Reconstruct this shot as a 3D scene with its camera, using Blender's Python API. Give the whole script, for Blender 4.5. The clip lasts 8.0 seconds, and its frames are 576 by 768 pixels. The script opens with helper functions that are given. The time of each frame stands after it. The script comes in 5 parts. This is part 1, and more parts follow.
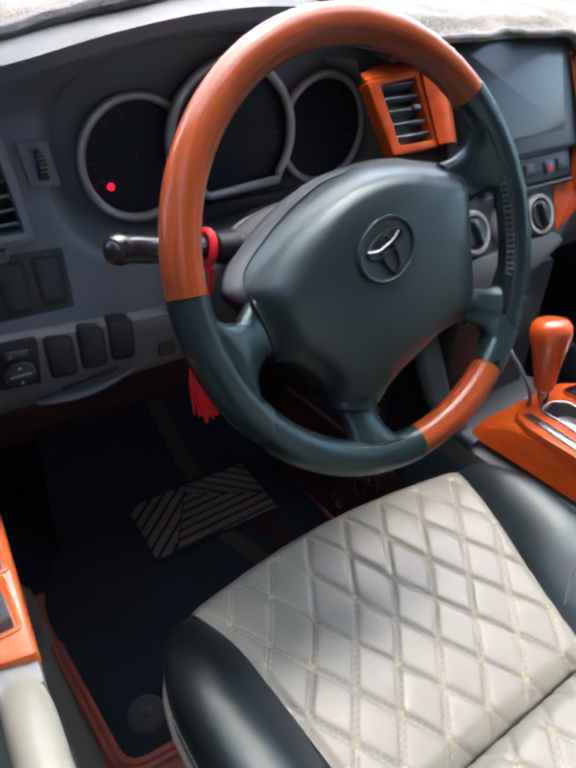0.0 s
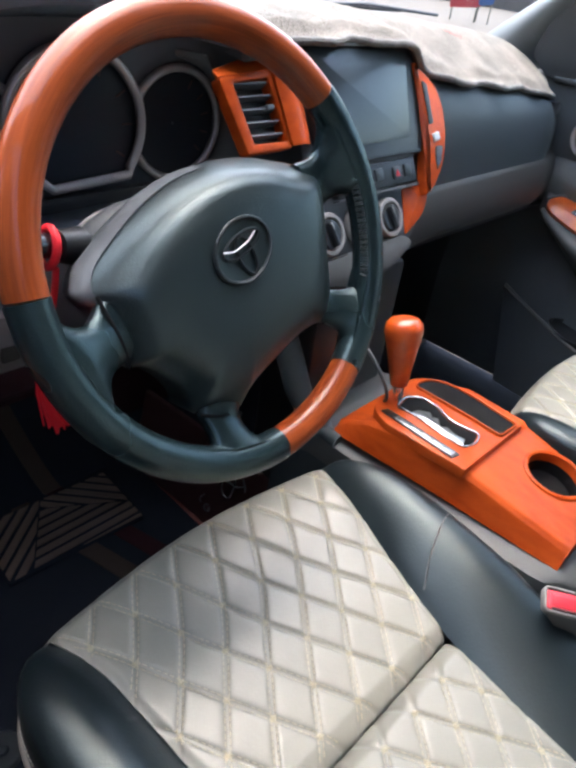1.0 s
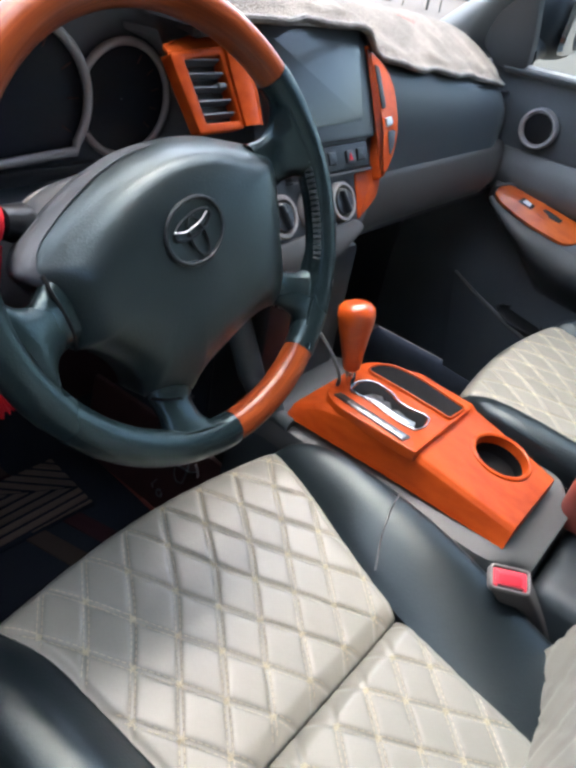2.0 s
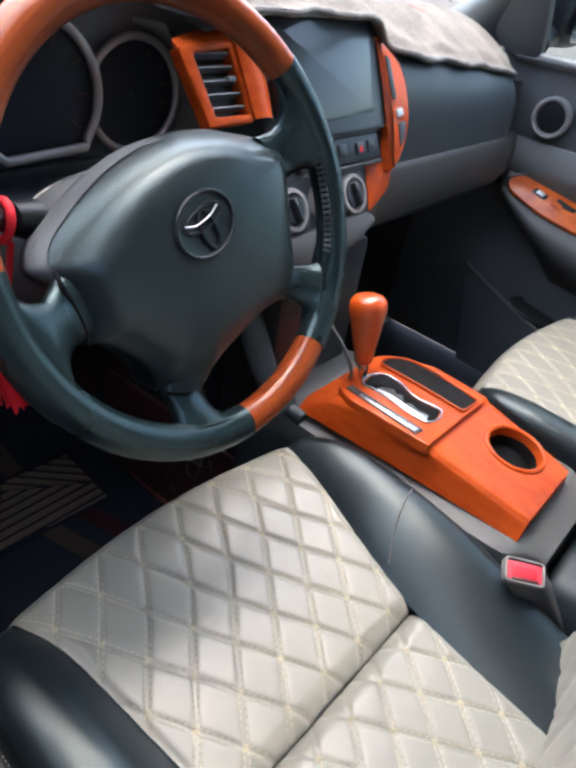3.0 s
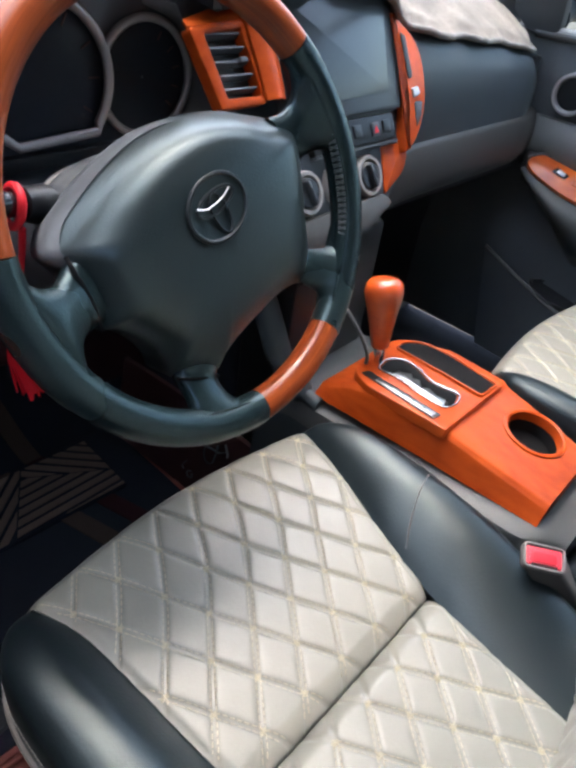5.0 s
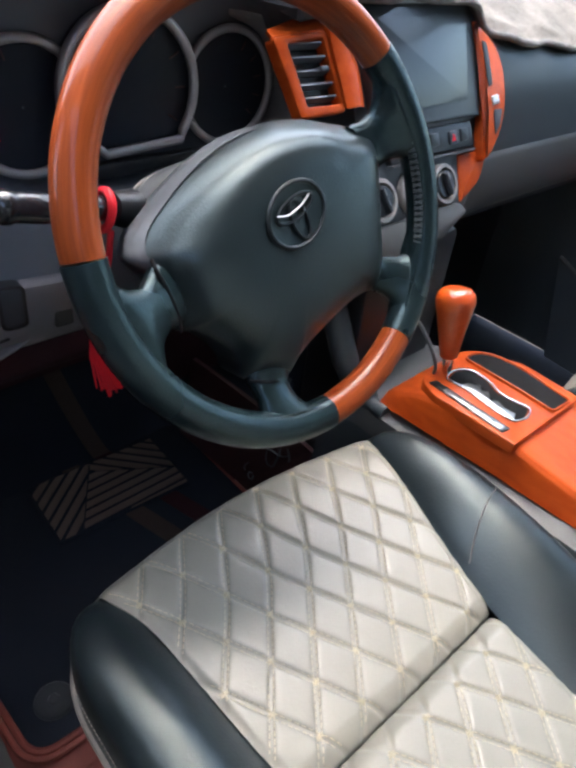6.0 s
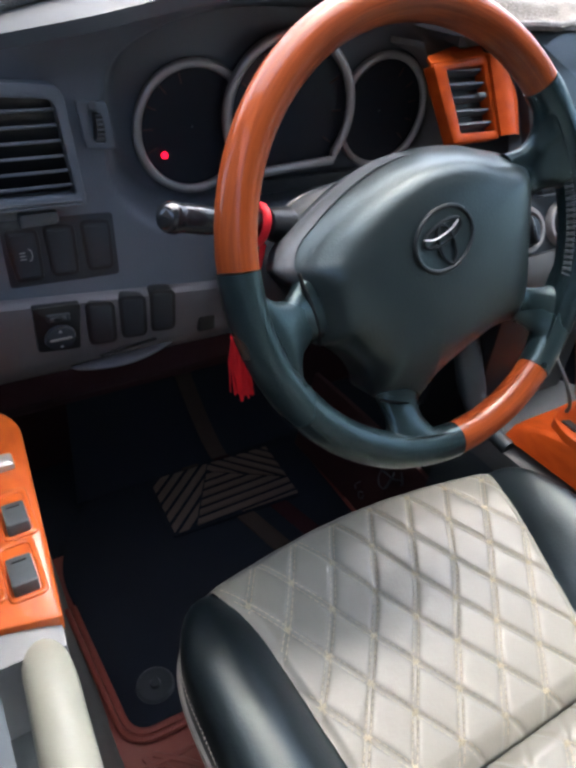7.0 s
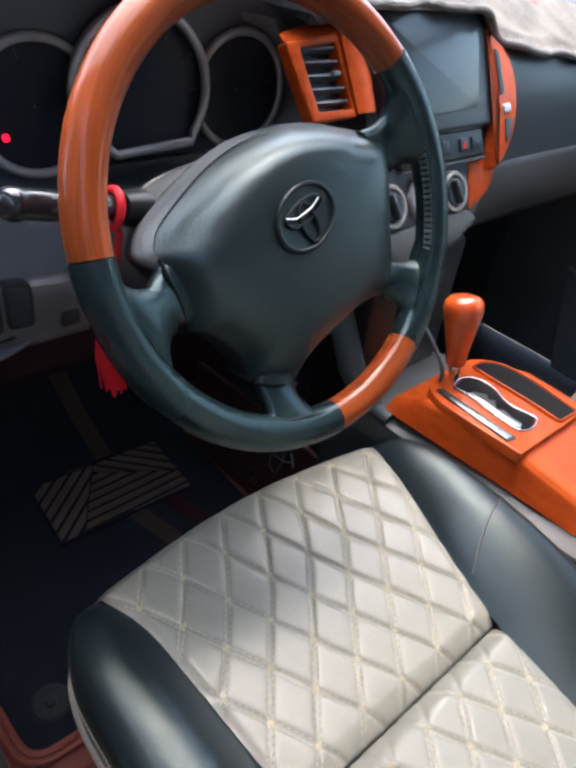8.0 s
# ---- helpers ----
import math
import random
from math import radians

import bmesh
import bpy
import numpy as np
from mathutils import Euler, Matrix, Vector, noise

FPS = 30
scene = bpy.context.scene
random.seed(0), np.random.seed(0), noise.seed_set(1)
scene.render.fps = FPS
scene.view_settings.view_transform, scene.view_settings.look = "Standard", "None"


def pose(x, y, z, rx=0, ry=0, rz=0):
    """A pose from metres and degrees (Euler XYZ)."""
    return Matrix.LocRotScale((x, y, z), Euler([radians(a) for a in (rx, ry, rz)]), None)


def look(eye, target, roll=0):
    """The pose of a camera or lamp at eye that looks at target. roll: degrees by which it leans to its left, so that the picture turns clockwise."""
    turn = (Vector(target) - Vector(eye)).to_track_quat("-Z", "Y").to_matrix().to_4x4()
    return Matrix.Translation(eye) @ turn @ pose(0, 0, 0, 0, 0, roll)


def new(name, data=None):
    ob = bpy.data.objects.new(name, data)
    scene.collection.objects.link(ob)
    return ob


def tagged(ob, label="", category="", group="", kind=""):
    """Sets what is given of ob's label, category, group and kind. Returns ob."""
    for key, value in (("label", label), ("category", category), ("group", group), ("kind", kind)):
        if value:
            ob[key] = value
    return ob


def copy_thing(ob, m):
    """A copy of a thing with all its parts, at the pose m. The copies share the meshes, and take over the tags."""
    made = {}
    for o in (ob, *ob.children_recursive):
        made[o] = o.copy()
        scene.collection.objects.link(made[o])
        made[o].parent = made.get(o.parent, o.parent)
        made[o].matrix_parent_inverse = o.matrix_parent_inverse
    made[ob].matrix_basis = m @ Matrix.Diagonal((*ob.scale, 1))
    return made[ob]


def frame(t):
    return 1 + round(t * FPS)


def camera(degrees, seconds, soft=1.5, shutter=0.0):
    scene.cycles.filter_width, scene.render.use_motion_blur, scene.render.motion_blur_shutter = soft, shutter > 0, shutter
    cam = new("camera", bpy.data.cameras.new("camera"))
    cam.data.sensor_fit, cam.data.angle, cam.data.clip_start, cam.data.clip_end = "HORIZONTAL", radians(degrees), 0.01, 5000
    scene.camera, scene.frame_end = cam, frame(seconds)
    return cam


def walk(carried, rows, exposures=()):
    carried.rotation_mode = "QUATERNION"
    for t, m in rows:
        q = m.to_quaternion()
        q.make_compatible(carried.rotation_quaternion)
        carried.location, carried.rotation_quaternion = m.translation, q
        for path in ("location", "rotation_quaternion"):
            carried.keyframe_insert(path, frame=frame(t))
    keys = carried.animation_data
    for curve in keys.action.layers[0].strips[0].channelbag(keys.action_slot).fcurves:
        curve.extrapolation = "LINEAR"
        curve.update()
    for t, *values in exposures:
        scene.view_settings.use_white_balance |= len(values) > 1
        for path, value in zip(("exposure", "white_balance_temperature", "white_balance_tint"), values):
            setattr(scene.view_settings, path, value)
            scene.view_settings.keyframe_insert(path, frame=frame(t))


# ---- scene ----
cam = camera(48.94, 8.0, soft=3.8)
PATH = [
    (0.0, -0.3543, -0.3684, 0.8750, 54.89, -1.61, -34.75),
    (0.2, -0.3547, -0.3679, 0.8760, 55.84, -1.29, -33.90),
    (0.5, -0.3553, -0.3672, 0.8774, 56.16, -2.39, -36.62),
    (0.7, -0.3494, -0.3649, 0.8747, 56.15, -4.13, -40.43),
    (1.0, -0.3406, -0.3614, 0.8707, 55.60, -6.94, -45.67),
    (1.5, -0.3397, -0.3608, 0.8684, 54.80, -9.14, -48.88),
    (1.7, -0.3396, -0.3610, 0.8682, 54.77, -9.42, -49.22),
    (2.8, -0.3393, -0.3623, 0.8668, 54.53, -8.51, -48.68),
    (3.0, -0.3392, -0.3625, 0.8666, 54.21, -8.29, -48.52),
    (3.5, -0.3379, -0.3627, 0.8651, 53.59, -7.91, -48.39),
    (4.0, -0.3350, -0.3634, 0.8627, 53.18, -7.46, -48.32),
    (4.2, -0.3350, -0.3633, 0.8626, 53.02, -7.41, -48.26),
    (5.3, -0.3348, -0.3627, 0.8623, 52.87, -6.93, -46.83),
    (5.5, -0.3348, -0.3626, 0.8622, 52.85, -6.88, -46.21),
    (6.0, -0.3457, -0.3576, 0.8633, 52.81, -5.70, -41.90),
    (6.2, -0.3523, -0.3571, 0.8646, 52.95, -4.70, -37.85),
    (6.5, -0.3623, -0.3564, 0.8666, 53.10, -3.69, -32.16),
    (6.7, -0.3629, -0.3555, 0.8663, 53.33, -3.74, -30.68),
    (7.0, -0.3639, -0.3542, 0.8658, 53.46, -4.26, -30.39),
    (7.5, -0.3594, -0.3536, 0.8626, 53.38, -4.53, -33.04),
    (7.7, -0.3537, -0.3546, 0.8611, 53.29, -4.89, -35.48),
    (8.0, -0.3451, -0.3560, 0.8589, 53.30, -6.37, -40.87),
]
walk(cam, [(t, pose(*p)) for t, *p in PATH])

# ---- world and light ----
world = bpy.data.worlds.new("world")
scene.world = world
world.use_nodes = True
wn = world.node_tree.nodes
sky = wn.new("ShaderNodeTexSky")
sky.sky_type = "NISHITA"
sky.sun_disc = False
sky.sun_elevation, sky.sun_rotation = radians(69), radians(37)
sky.air_density, sky.dust_density, sky.ozone_density = 1.0, 3.0, 1.0
world.node_tree.links.new(sky.outputs[0], wn["Background"].inputs[0])
wn["Background"].inputs[1].default_value = 0.22
sun = new("sun", bpy.data.lights.new("sun", "SUN"))
sun.data.energy, sun.data.angle, sun.data.color = 1.35, radians(104), (0.945, 0.995, 1.0)
sun.matrix_world = look((0.45, 1.3, 2.2), (0, 0, 0.4))
scene.view_settings.exposure = 1.9


# ---- materials ----
def material(name, colour, rough=0.5, metal=0.0, vary=0.12, scale=8.0, grain=220.0, bump=0.15, coat=0.0, depth=0.0006, fine=0.3, spec=0.5):
    """A painted, moulded or woven surface: blotches at a large scale, grain and relief at a fine one."""
    m = bpy.data.materials.new(name)
    m.use_nodes = True
    nt, b = m.node_tree, m.node_tree.nodes["Principled BSDF"]
    co = nt.nodes.new("ShaderNodeTexCoord")
    big, small = nt.nodes.new("ShaderNodeTexNoise"), nt.nodes.new("ShaderNodeTexNoise")
    big.inputs["Scale"].default_value, small.inputs["Scale"].default_value = scale, grain
    big.inputs["Detail"].default_value, small.inputs["Detail"].default_value = 4, 3
    for n in (big, small):
        nt.links.new(co.outputs["Object"], n.inputs["Vector"])
    blend = nt.nodes.new("ShaderNodeMix")
    blend.data_type = "FLOAT"
    blend.inputs[0].default_value = fine
    nt.links.new(big.outputs[0], blend.inputs[2])
    nt.links.new(small.outputs[0], blend.inputs[3])
    ramp = nt.nodes.new("ShaderNodeValToRGB")
    ramp.color_ramp.elements[0].position, ramp.color_ramp.elements[1].position = 0.3, 0.7
    ramp.color_ramp.elements[0].color = (*[c * (1 - vary) for c in colour], 1)
    ramp.color_ramp.elements[1].color = (*[min(1, c * (1 + vary)) for c in colour], 1)
    nt.links.new(blend.outputs[0], ramp.inputs[0])
    nt.links.new(ramp.outputs[0], b.inputs["Base Color"])
    rr = nt.nodes.new("ShaderNodeMapRange")
    rr.inputs[3].default_value, rr.inputs[4].default_value = rough * 0.85, min(1, rough * 1.15)
    nt.links.new(big.outputs[0], rr.inputs[0])
    nt.links.new(rr.outputs[0], b.inputs["Roughness"])
    b.inputs["Metallic"].default_value = metal
    b.inputs["Specular IOR Level"].default_value = spec
    b.inputs["Coat Weight"].default_value, b.inputs["Coat Roughness"].default_value = coat, 0.06
    if bump:
        bp = nt.nodes.new("ShaderNodeBump")
        bp.inputs["Strength"].default_value, bp.inputs["Distance"].default_value = bump, depth
        nt.links.new(small.outputs[0], bp.inputs["Height"])
        nt.links.new(bp.outputs[0], b.inputs["Normal"])
    return m


def leather(name, colour, rough, cell=420.0, bump=0.35, vary=0.08, spec=0.5):
    """Leatherette: small pebbled cells with fine creases between them."""
    m = material(name, colour, rough, vary=vary, scale=5, grain=cell, bump=0, spec=spec)
    nt, b = m.node_tree, m.node_tree.nodes["Principled BSDF"]
    co, v = nt.nodes["Texture Coordinate"], nt.nodes.new("ShaderNodeTexVoronoi")
    v.feature, v.inputs["Scale"].default_value = "SMOOTH_F1", cell
    nt.links.new(co.outputs["Object"], v.inputs["Vector"])
    bp = nt.nodes.new("ShaderNodeBump")
    bp.inputs["Strength"].default_value, bp.inputs["Distance"].default_value = bump, 0.0005
    nt.links.new(v.outputs["Distance"], bp.inputs["Height"])
    nt.links.new(bp.outputs[0], b.inputs["Normal"])
    return m


def wood(name, light, dark, stretch, rough=0.28, coat=0.6, attribute="", spec=0.5):
    """Varnished wood-look trim: streaks drawn out along one axis, with burr flecks."""
    m = material(name, light, rough, coat=coat, bump=0, spec=spec)
    nt, b = m.node_tree, m.node_tree.nodes["Principled BSDF"]
    co, mp = nt.nodes["Texture Coordinate"], nt.nodes.new("ShaderNodeMapping")
    mp.inputs["Scale"].default_value = stretch
    if attribute:
        at = nt.nodes.new("ShaderNodeAttribute")
        at.attribute_name = attribute
        nt.links.new(at.outputs["Vector"], mp.inputs["Vector"])
    else:
        nt.links.new(co.outputs["Object"], mp.inputs["Vector"])
    a, c = nt.nodes.new("ShaderNodeTexNoise"), nt.nodes.new("ShaderNodeTexNoise")
    a.inputs["Scale"].default_value, a.inputs["Detail"].default_value, a.inputs["Distortion"].default_value = 1.0, 8, 1.2
    c.inputs["Scale"].default_value, c.inputs["Detail"].default_value = 3.5, 5
    nt.links.new(mp.outputs[0], a.inputs["Vector"])
    nt.links.new(mp.outputs[0], c.inputs["Vector"])
    mix = nt.nodes.new("ShaderNodeMix")
    mix.data_type = "FLOAT"
    mix.inputs[0].default_value = 0.35
    nt.links.new(a.outputs[0], mix.inputs[2])
    nt.links.new(c.outputs[0], mix.inputs[3])
    ramp = nt.nodes.new("ShaderNodeValToRGB")
    ramp.color_ramp.elements[0].position, ramp.color_ramp.elements[1].position = 0.32, 0.62
    ramp.color_ramp.elements[0].color, ramp.color_ramp.elements[1].color = (*dark, 1), (*light, 1)
    nt.links.new(mix.outputs[0], ramp.inputs[0])
    nt.links.new(ramp.outputs[0], b.inputs["Base Color"])
    return m


def glowing(name, colour, strength):
    m = bpy.data.materials.new(name)
    m.use_nodes = True
    b = m.node_tree.nodes["Principled BSDF"]
    b.inputs["Base Color"].default_value = b.inputs["Emission Color"].default_value = (*colour, 1)
    b.inputs["Emission Strength"].default_value = strength
    return m


def glass(name, tint=(1, 1, 1), rough=0.0):
    m = bpy.data.materials.new(name)
    m.use_nodes = True
    b = m.node_tree.nodes["Principled BSDF"]
    b.inputs["Base Color"].default_value = (*tint, 1)
    b.inputs["Roughness"].default_value = rough
    b.inputs["Transmission Weight"].default_value = 1
    b.inputs["IOR"].default_value = 1.1
    return m


M_WOOD = wood("orange_wood", (0.46, 0.068, 0.008), (0.31, 0.038, 0.005), (24, 9, 30), rough=0.5, coat=0.16, spec=0.12)
M_WOOD_DOOR = wood("orange_burr", (0.74, 0.15, 0.022), (0.50, 0.075, 0.011), (22, 10, 22), rough=0.36, coat=0.35, spec=0.4)
M_RIM = wood("rim_wood", (0.27, 0.054, 0.012), (0.16, 0.029, 0.008), (5, 3.2, 3.2), rough=0.4, coat=0.55, spec=0.1, attribute="grain")
M_WHEEL = leather("wheel_leather", (0.006, 0.0125, 0.0145), 0.27, cell=520, spec=0.65)
M_PAD = leather("pad_plastic", (0.006, 0.0105, 0.0122), 0.33, cell=620, bump=0.3, spec=0.8)
# Base lifted to stand in for haze and light on the driver's panel.
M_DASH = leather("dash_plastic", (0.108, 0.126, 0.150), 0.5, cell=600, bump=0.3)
M_DARK = material("dark_plastic", (0.024, 0.029, 0.037), 0.45)
M_SHROUD = material("shroud_plastic", (0.07, 0.074, 0.082), 0.6, spec=0.3)
M_SLAT = material("vent_slat", (0.1, 0.11, 0.125), 0.35)
M_PIT = material("recess_black", (0.006, 0.006, 0.007), 0.9, spec=0.15)
M_GLOSS = material("glossy_dark", (0.012, 0.014, 0.017), 0.2, coat=0.6)
M_BLACK = material("black_plastic", (0.008, 0.009, 0.011), 0.35)
M_TRIM = material("warm_grey_trim", (0.128, 0.122, 0.13), 0.5, vary=0.06)
M_GREY = material("grey_trim", (0.088, 0.094, 0.102), 0.5, vary=0.06)
M_LIGHTGREY = material("light_grey_trim", (0.30, 0.315, 0.32), 0.45, vary=0.06)
M_HANDLE = material("handle_plastic", (0.36, 0.37, 0.31), 0.42, vary=0.05)
M_SILVER = material("silver_paint", (0.55, 0.55, 0.57), 0.32, metal=0.7, vary=0.05)
M_GAUGE = material("gauge_silver", (0.42, 0.40, 0.40), 0.38, metal=0.6, vary=0.05)
M_RING = material("satin_ring", (0.22, 0.205, 0.20), 0.4, metal=0.2)
M_CHROME = material("chrome", (0.75, 0.76, 0.78), 0.12, metal=1.0, vary=0.04, bump=0)
M_CREAM = leather("cream_leatherette", (0.238, 0.230, 0.196), 0.38, cell=380, bump=0.22, vary=0.06)
M_CREAM.node_tree.nodes["Principled BSDF"].inputs["Coat Weight"].default_value = 0.35
M_CREAM.node_tree.nodes["Principled BSDF"].inputs["Coat Roughness"].default_value = 0.28
M_SIDE = leather("taupe_leatherette", (0.33, 0.3, 0.27), 0.45, cell=380)
M_BOLSTER = leather("black_leatherette", (0.008, 0.0125, 0.0155), 0.31, cell=380, bump=0.25, spec=0.45)
M_GATE = material("gate_chrome", (0.30, 0.33, 0.35), 0.22, metal=1.0, vary=0.04, bump=0)
M_TEETH = material("gate_teeth", (0.30, 0.31, 0.32), 0.3, metal=1.0, vary=0.1)
M_EMB = material("dark_chrome", (0.022, 0.028, 0.032), 0.38, metal=0.5)
M_THREAD = material("beige_thread", (0.46, 0.40, 0.29), 0.8, grain=900, vary=0.2)
M_PALE_THREAD = material("pale_thread", (0.42, 0.39, 0.34), 0.8, grain=900)
M_SCREEN = material("screen_glass", (0.022, 0.03, 0.037), 0.3, vary=0.2, bump=0, coat=0.4)
# Face colour lifted to stand in for haze over the gauges.
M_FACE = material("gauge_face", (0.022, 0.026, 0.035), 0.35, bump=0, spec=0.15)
M_MARK = material("gauge_print", (0.07, 0.022, 0.02), 0.5)
M_REDLAMP = glowing("warning_lamp", (1.0, 0.005, 0.03), 0.8)
M_RED = material("red_silk", (0.70, 0.006, 0.020), 0.55, grain=700, vary=0.25)
M_BUCKLE = material("buckle_red", (0.80, 0.06, 0.09), 0.4)
M_BUCKLEBODY = material("buckle_grey", (0.09, 0.085, 0.085), 0.45)
M_MAT = leather("red_brown_leather", (0.26, 0.06, 0.045), 0.5, cell=200)
M_CARPET = material("black_carpet", (0.017, 0.021, 0.031), 0.95, spec=0.1, grain=500, bump=0.6, depth=0.002)
M_REDCARPET = material("maroon_carpet", (0.034, 0.012, 0.016), 0.95, spec=0.15, grain=500, bump=0.5, depth=0.002)
M_STRIPE = material("tan_rubber", (0.115, 0.082, 0.066), 0.7)
M_FUR = material("beige_plush", (0.185, 0.166, 0.145), 0.95, vary=0.6, scale=13, grain=420, bump=0.9, depth=0.004, fine=0.45)
M_PIPING = material("grey_piping", (0.20, 0.195, 0.19), 0.95, vary=0.35, scale=60, grain=500, bump=0.9, depth=0.003)
M_ROOF = material("headliner", (0.36, 0.36, 0.34), 0.95, grain=500)
M_PANEL = material("door_grey", (0.12, 0.13, 0.135), 0.5)
# Trim and dash greys again, darkened to stand in for dimmer light.
M_TRIM_SHADE = material("trim_grey_shade", (0.045, 0.045, 0.045), 0.5)
M_DASH_SHADE = leather("dash_plastic_shade", (0.04, 0.052, 0.06), 0.45, cell=600, bump=0.3)
M_DIM = material("dim_band", (0.055, 0.042, 0.035), 0.9, spec=0.1)
M_RIMGREY = material("console_rim", (0.085, 0.09, 0.092), 0.5)
# Door grey again, darkened to stand in for dimmer light on the passenger door.
M_DOOR_SHADE = material("door_dark", (0.085, 0.100, 0.112), 0.55)
M_PILLAR = material("pillar_trim", (0.10, 0.112, 0.118), 0.6)
M_GLASS = glass("window_glass")
M_TINT = glass("tinted_glass", (0.62, 0.68, 0.66))
M_SWITCH = material("switch_grey", (0.085, 0.10, 0.11), 0.3)
for m, tint in ((M_WHEEL, (0.70, 0.96, 1.0)), (M_PAD, (0.80, 0.98, 1.0)), (M_BOLSTER, (0.82, 0.96, 1.0))):
    m.node_tree.nodes["Principled BSDF"].inputs["Specular Tint"].default_value = (*tint, 1)
M_ARM = material("armrest_grey", (0.072, 0.078, 0.080), 0.5)
M_DOORBAND = material("door_band", (0.135, 0.148, 0.152), 0.5)
M_KNOB = wood("knob_wood", (0.52, 0.074, 0.007), (0.36, 0.040, 0.004), (24, 9, 30), rough=0.35, coat=1.0, spec=0.4)
M_SKIRT = material("skirt_plastic", (0.085, 0.09, 0.098), 0.3)
M_LACE = material("lacing_thread", (0.045, 0.05, 0.053), 0.5, grain=900)
M_GROUND = material("pale_ground", (0.14, 0.122, 0.098), 0.95, scale=0.8, grain=12, bump=0.3, depth=0.02)
M_PAINT = material("car_paint", (0.30, 0.31, 0.32), 0.3, metal=0.3, coat=0.6, bump=0)


# ---- building helpers ----
def thing(name, base, label, category, group="", kind=""):
    e = new(name)
    e.location = base
    e.empty_display_size = 0.05
    return tagged(e, label, category, group, kind)


def part(name, bm, mat, parent=None, label="", smooth=True):
    """Links a bmesh, given in world coordinates, as one mesh object under a thing or a part."""
    me = bpy.data.meshes.new(name)
    bmesh.ops.recalc_face_normals(bm, faces=bm.faces)
    for f in bm.faces:
        f.smooth = smooth
    bm.to_mesh(me)
    bm.free()
    me.materials.append(mat)
    if smooth:
        me.set_sharp_from_angle(angle=radians(42))
    ob = new(name, me)
    if parent:
        ob.parent = parent
        if parent.type == "EMPTY":
            ob.matrix_parent_inverse = Matrix.Translation(parent.location).inverted()
    return tagged(ob, label)


def plane_frame(o, ex, ey):
    ex, ey = Vector(ex).normalized(), Vector(ey).normalized()
    ez = ex.cross(ey)
    m = Matrix((ex, ey, ez)).transposed().to_4x4()
    return Matrix.Translation(o) @ m


def fill(bm, rings, closed=True, caps=(True, True)):
    """Joins rings of points with quads; caps the first and the last."""
    vs = [[bm.verts.new(p) for p in r] for r in rings]
    n = len(vs[0])
    for a, b in zip(vs, vs[1:]):
        for i in range(n if closed else n - 1):
            j = (i + 1) % n
            bm.faces.new((a[i], a[j], b[j], b[i]))
    if closed and caps[0]:
        bm.faces.new(vs[0][::-1])
    if closed and caps[1]:
        bm.faces.new(vs[-1])
    return bm


def rpoly(pts, r, n=5):
    """A polygon with rounded corners."""
    out, k = [], len(pts)
    rs = r if isinstance(r, (list, tuple)) else [r] * k
    for i in range(k):
        p, a, b = Vector(pts[i]), Vector(pts[i - 1]), Vector(pts[(i + 1) % k])
        da, db = (a - p), (b - p)
        q = min(rs[i], da.length * 0.48, db.length * 0.48)
        s, e = p + da.normalized() * q, p + db.normalized() * q
        for j in range(n):
            t = j / (n - 1)
            out.append(s * (1 - t) ** 2 + p * 2 * t * (1 - t) + e * t * t)
    return out


def inset(pts, d):
    out, n = [], len(pts)
    area = sum(pts[i - 1].x * pts[i].y - pts[i].x * pts[i - 1].y for i in range(n))
    sgn = 1 if area > 0 else -1
    for i in range(n):
        a, b = pts[i] - pts[i - 1], pts[(i + 1) % n] - pts[i]
        m = Vector((0, 0))
        for e in (a, b):
            if e.length > 1e-9:
                e = e.normalized()
                m += Vector((-e.y, e.x)) * sgn
        out.append(pts[i] + (m.normalized() * d if m.length else m))
    return out


def oval(cx, cy, rx, ry, n=32):
    return [Vector((cx + rx * math.cos(2 * math.pi * i / n), cy + ry * math.sin(2 * math.pi * i / n))) for i in range(n)]


def slab(m, pts, d0, d1, c=0.002, bm=None):
    """A plate with rounded upper edges, drawn in the plane of m, from depth d0 to d1."""
    bm = bm or bmesh.new()
    put = lambda ps, d: [m @ Vector((p.x, p.y, d)) for p in ps]
    rings = [put(pts, d0), put(pts, d1 - c), put(inset(pts, c * 0.3), d1 - c * 0.3), put(inset(pts, c), d1)]
    return fill(bm, rings)


def frame_slab(m, outer, inner, d0, d1, c=0.002, din=None):
    """A plate with an opening; outer and inner have as many points."""
    put = lambda ps, d: [m @ Vector((p.x, p.y, d)) for p in ps]
    rings = [put(outer, d0), put(outer, d1 - c), put(inset(outer, c * 0.3), d1 - c * 0.3), put(inset(outer, c), d1),
             put(inset(inner, -c), d1), put(inset(inner, -c * 0.3), d1 - c * 0.3), put(inner, d1 - c), put(inner, d0 if din is None else din)]
    return fill(bmesh.new(), rings + rings[:1], caps=(False, False))


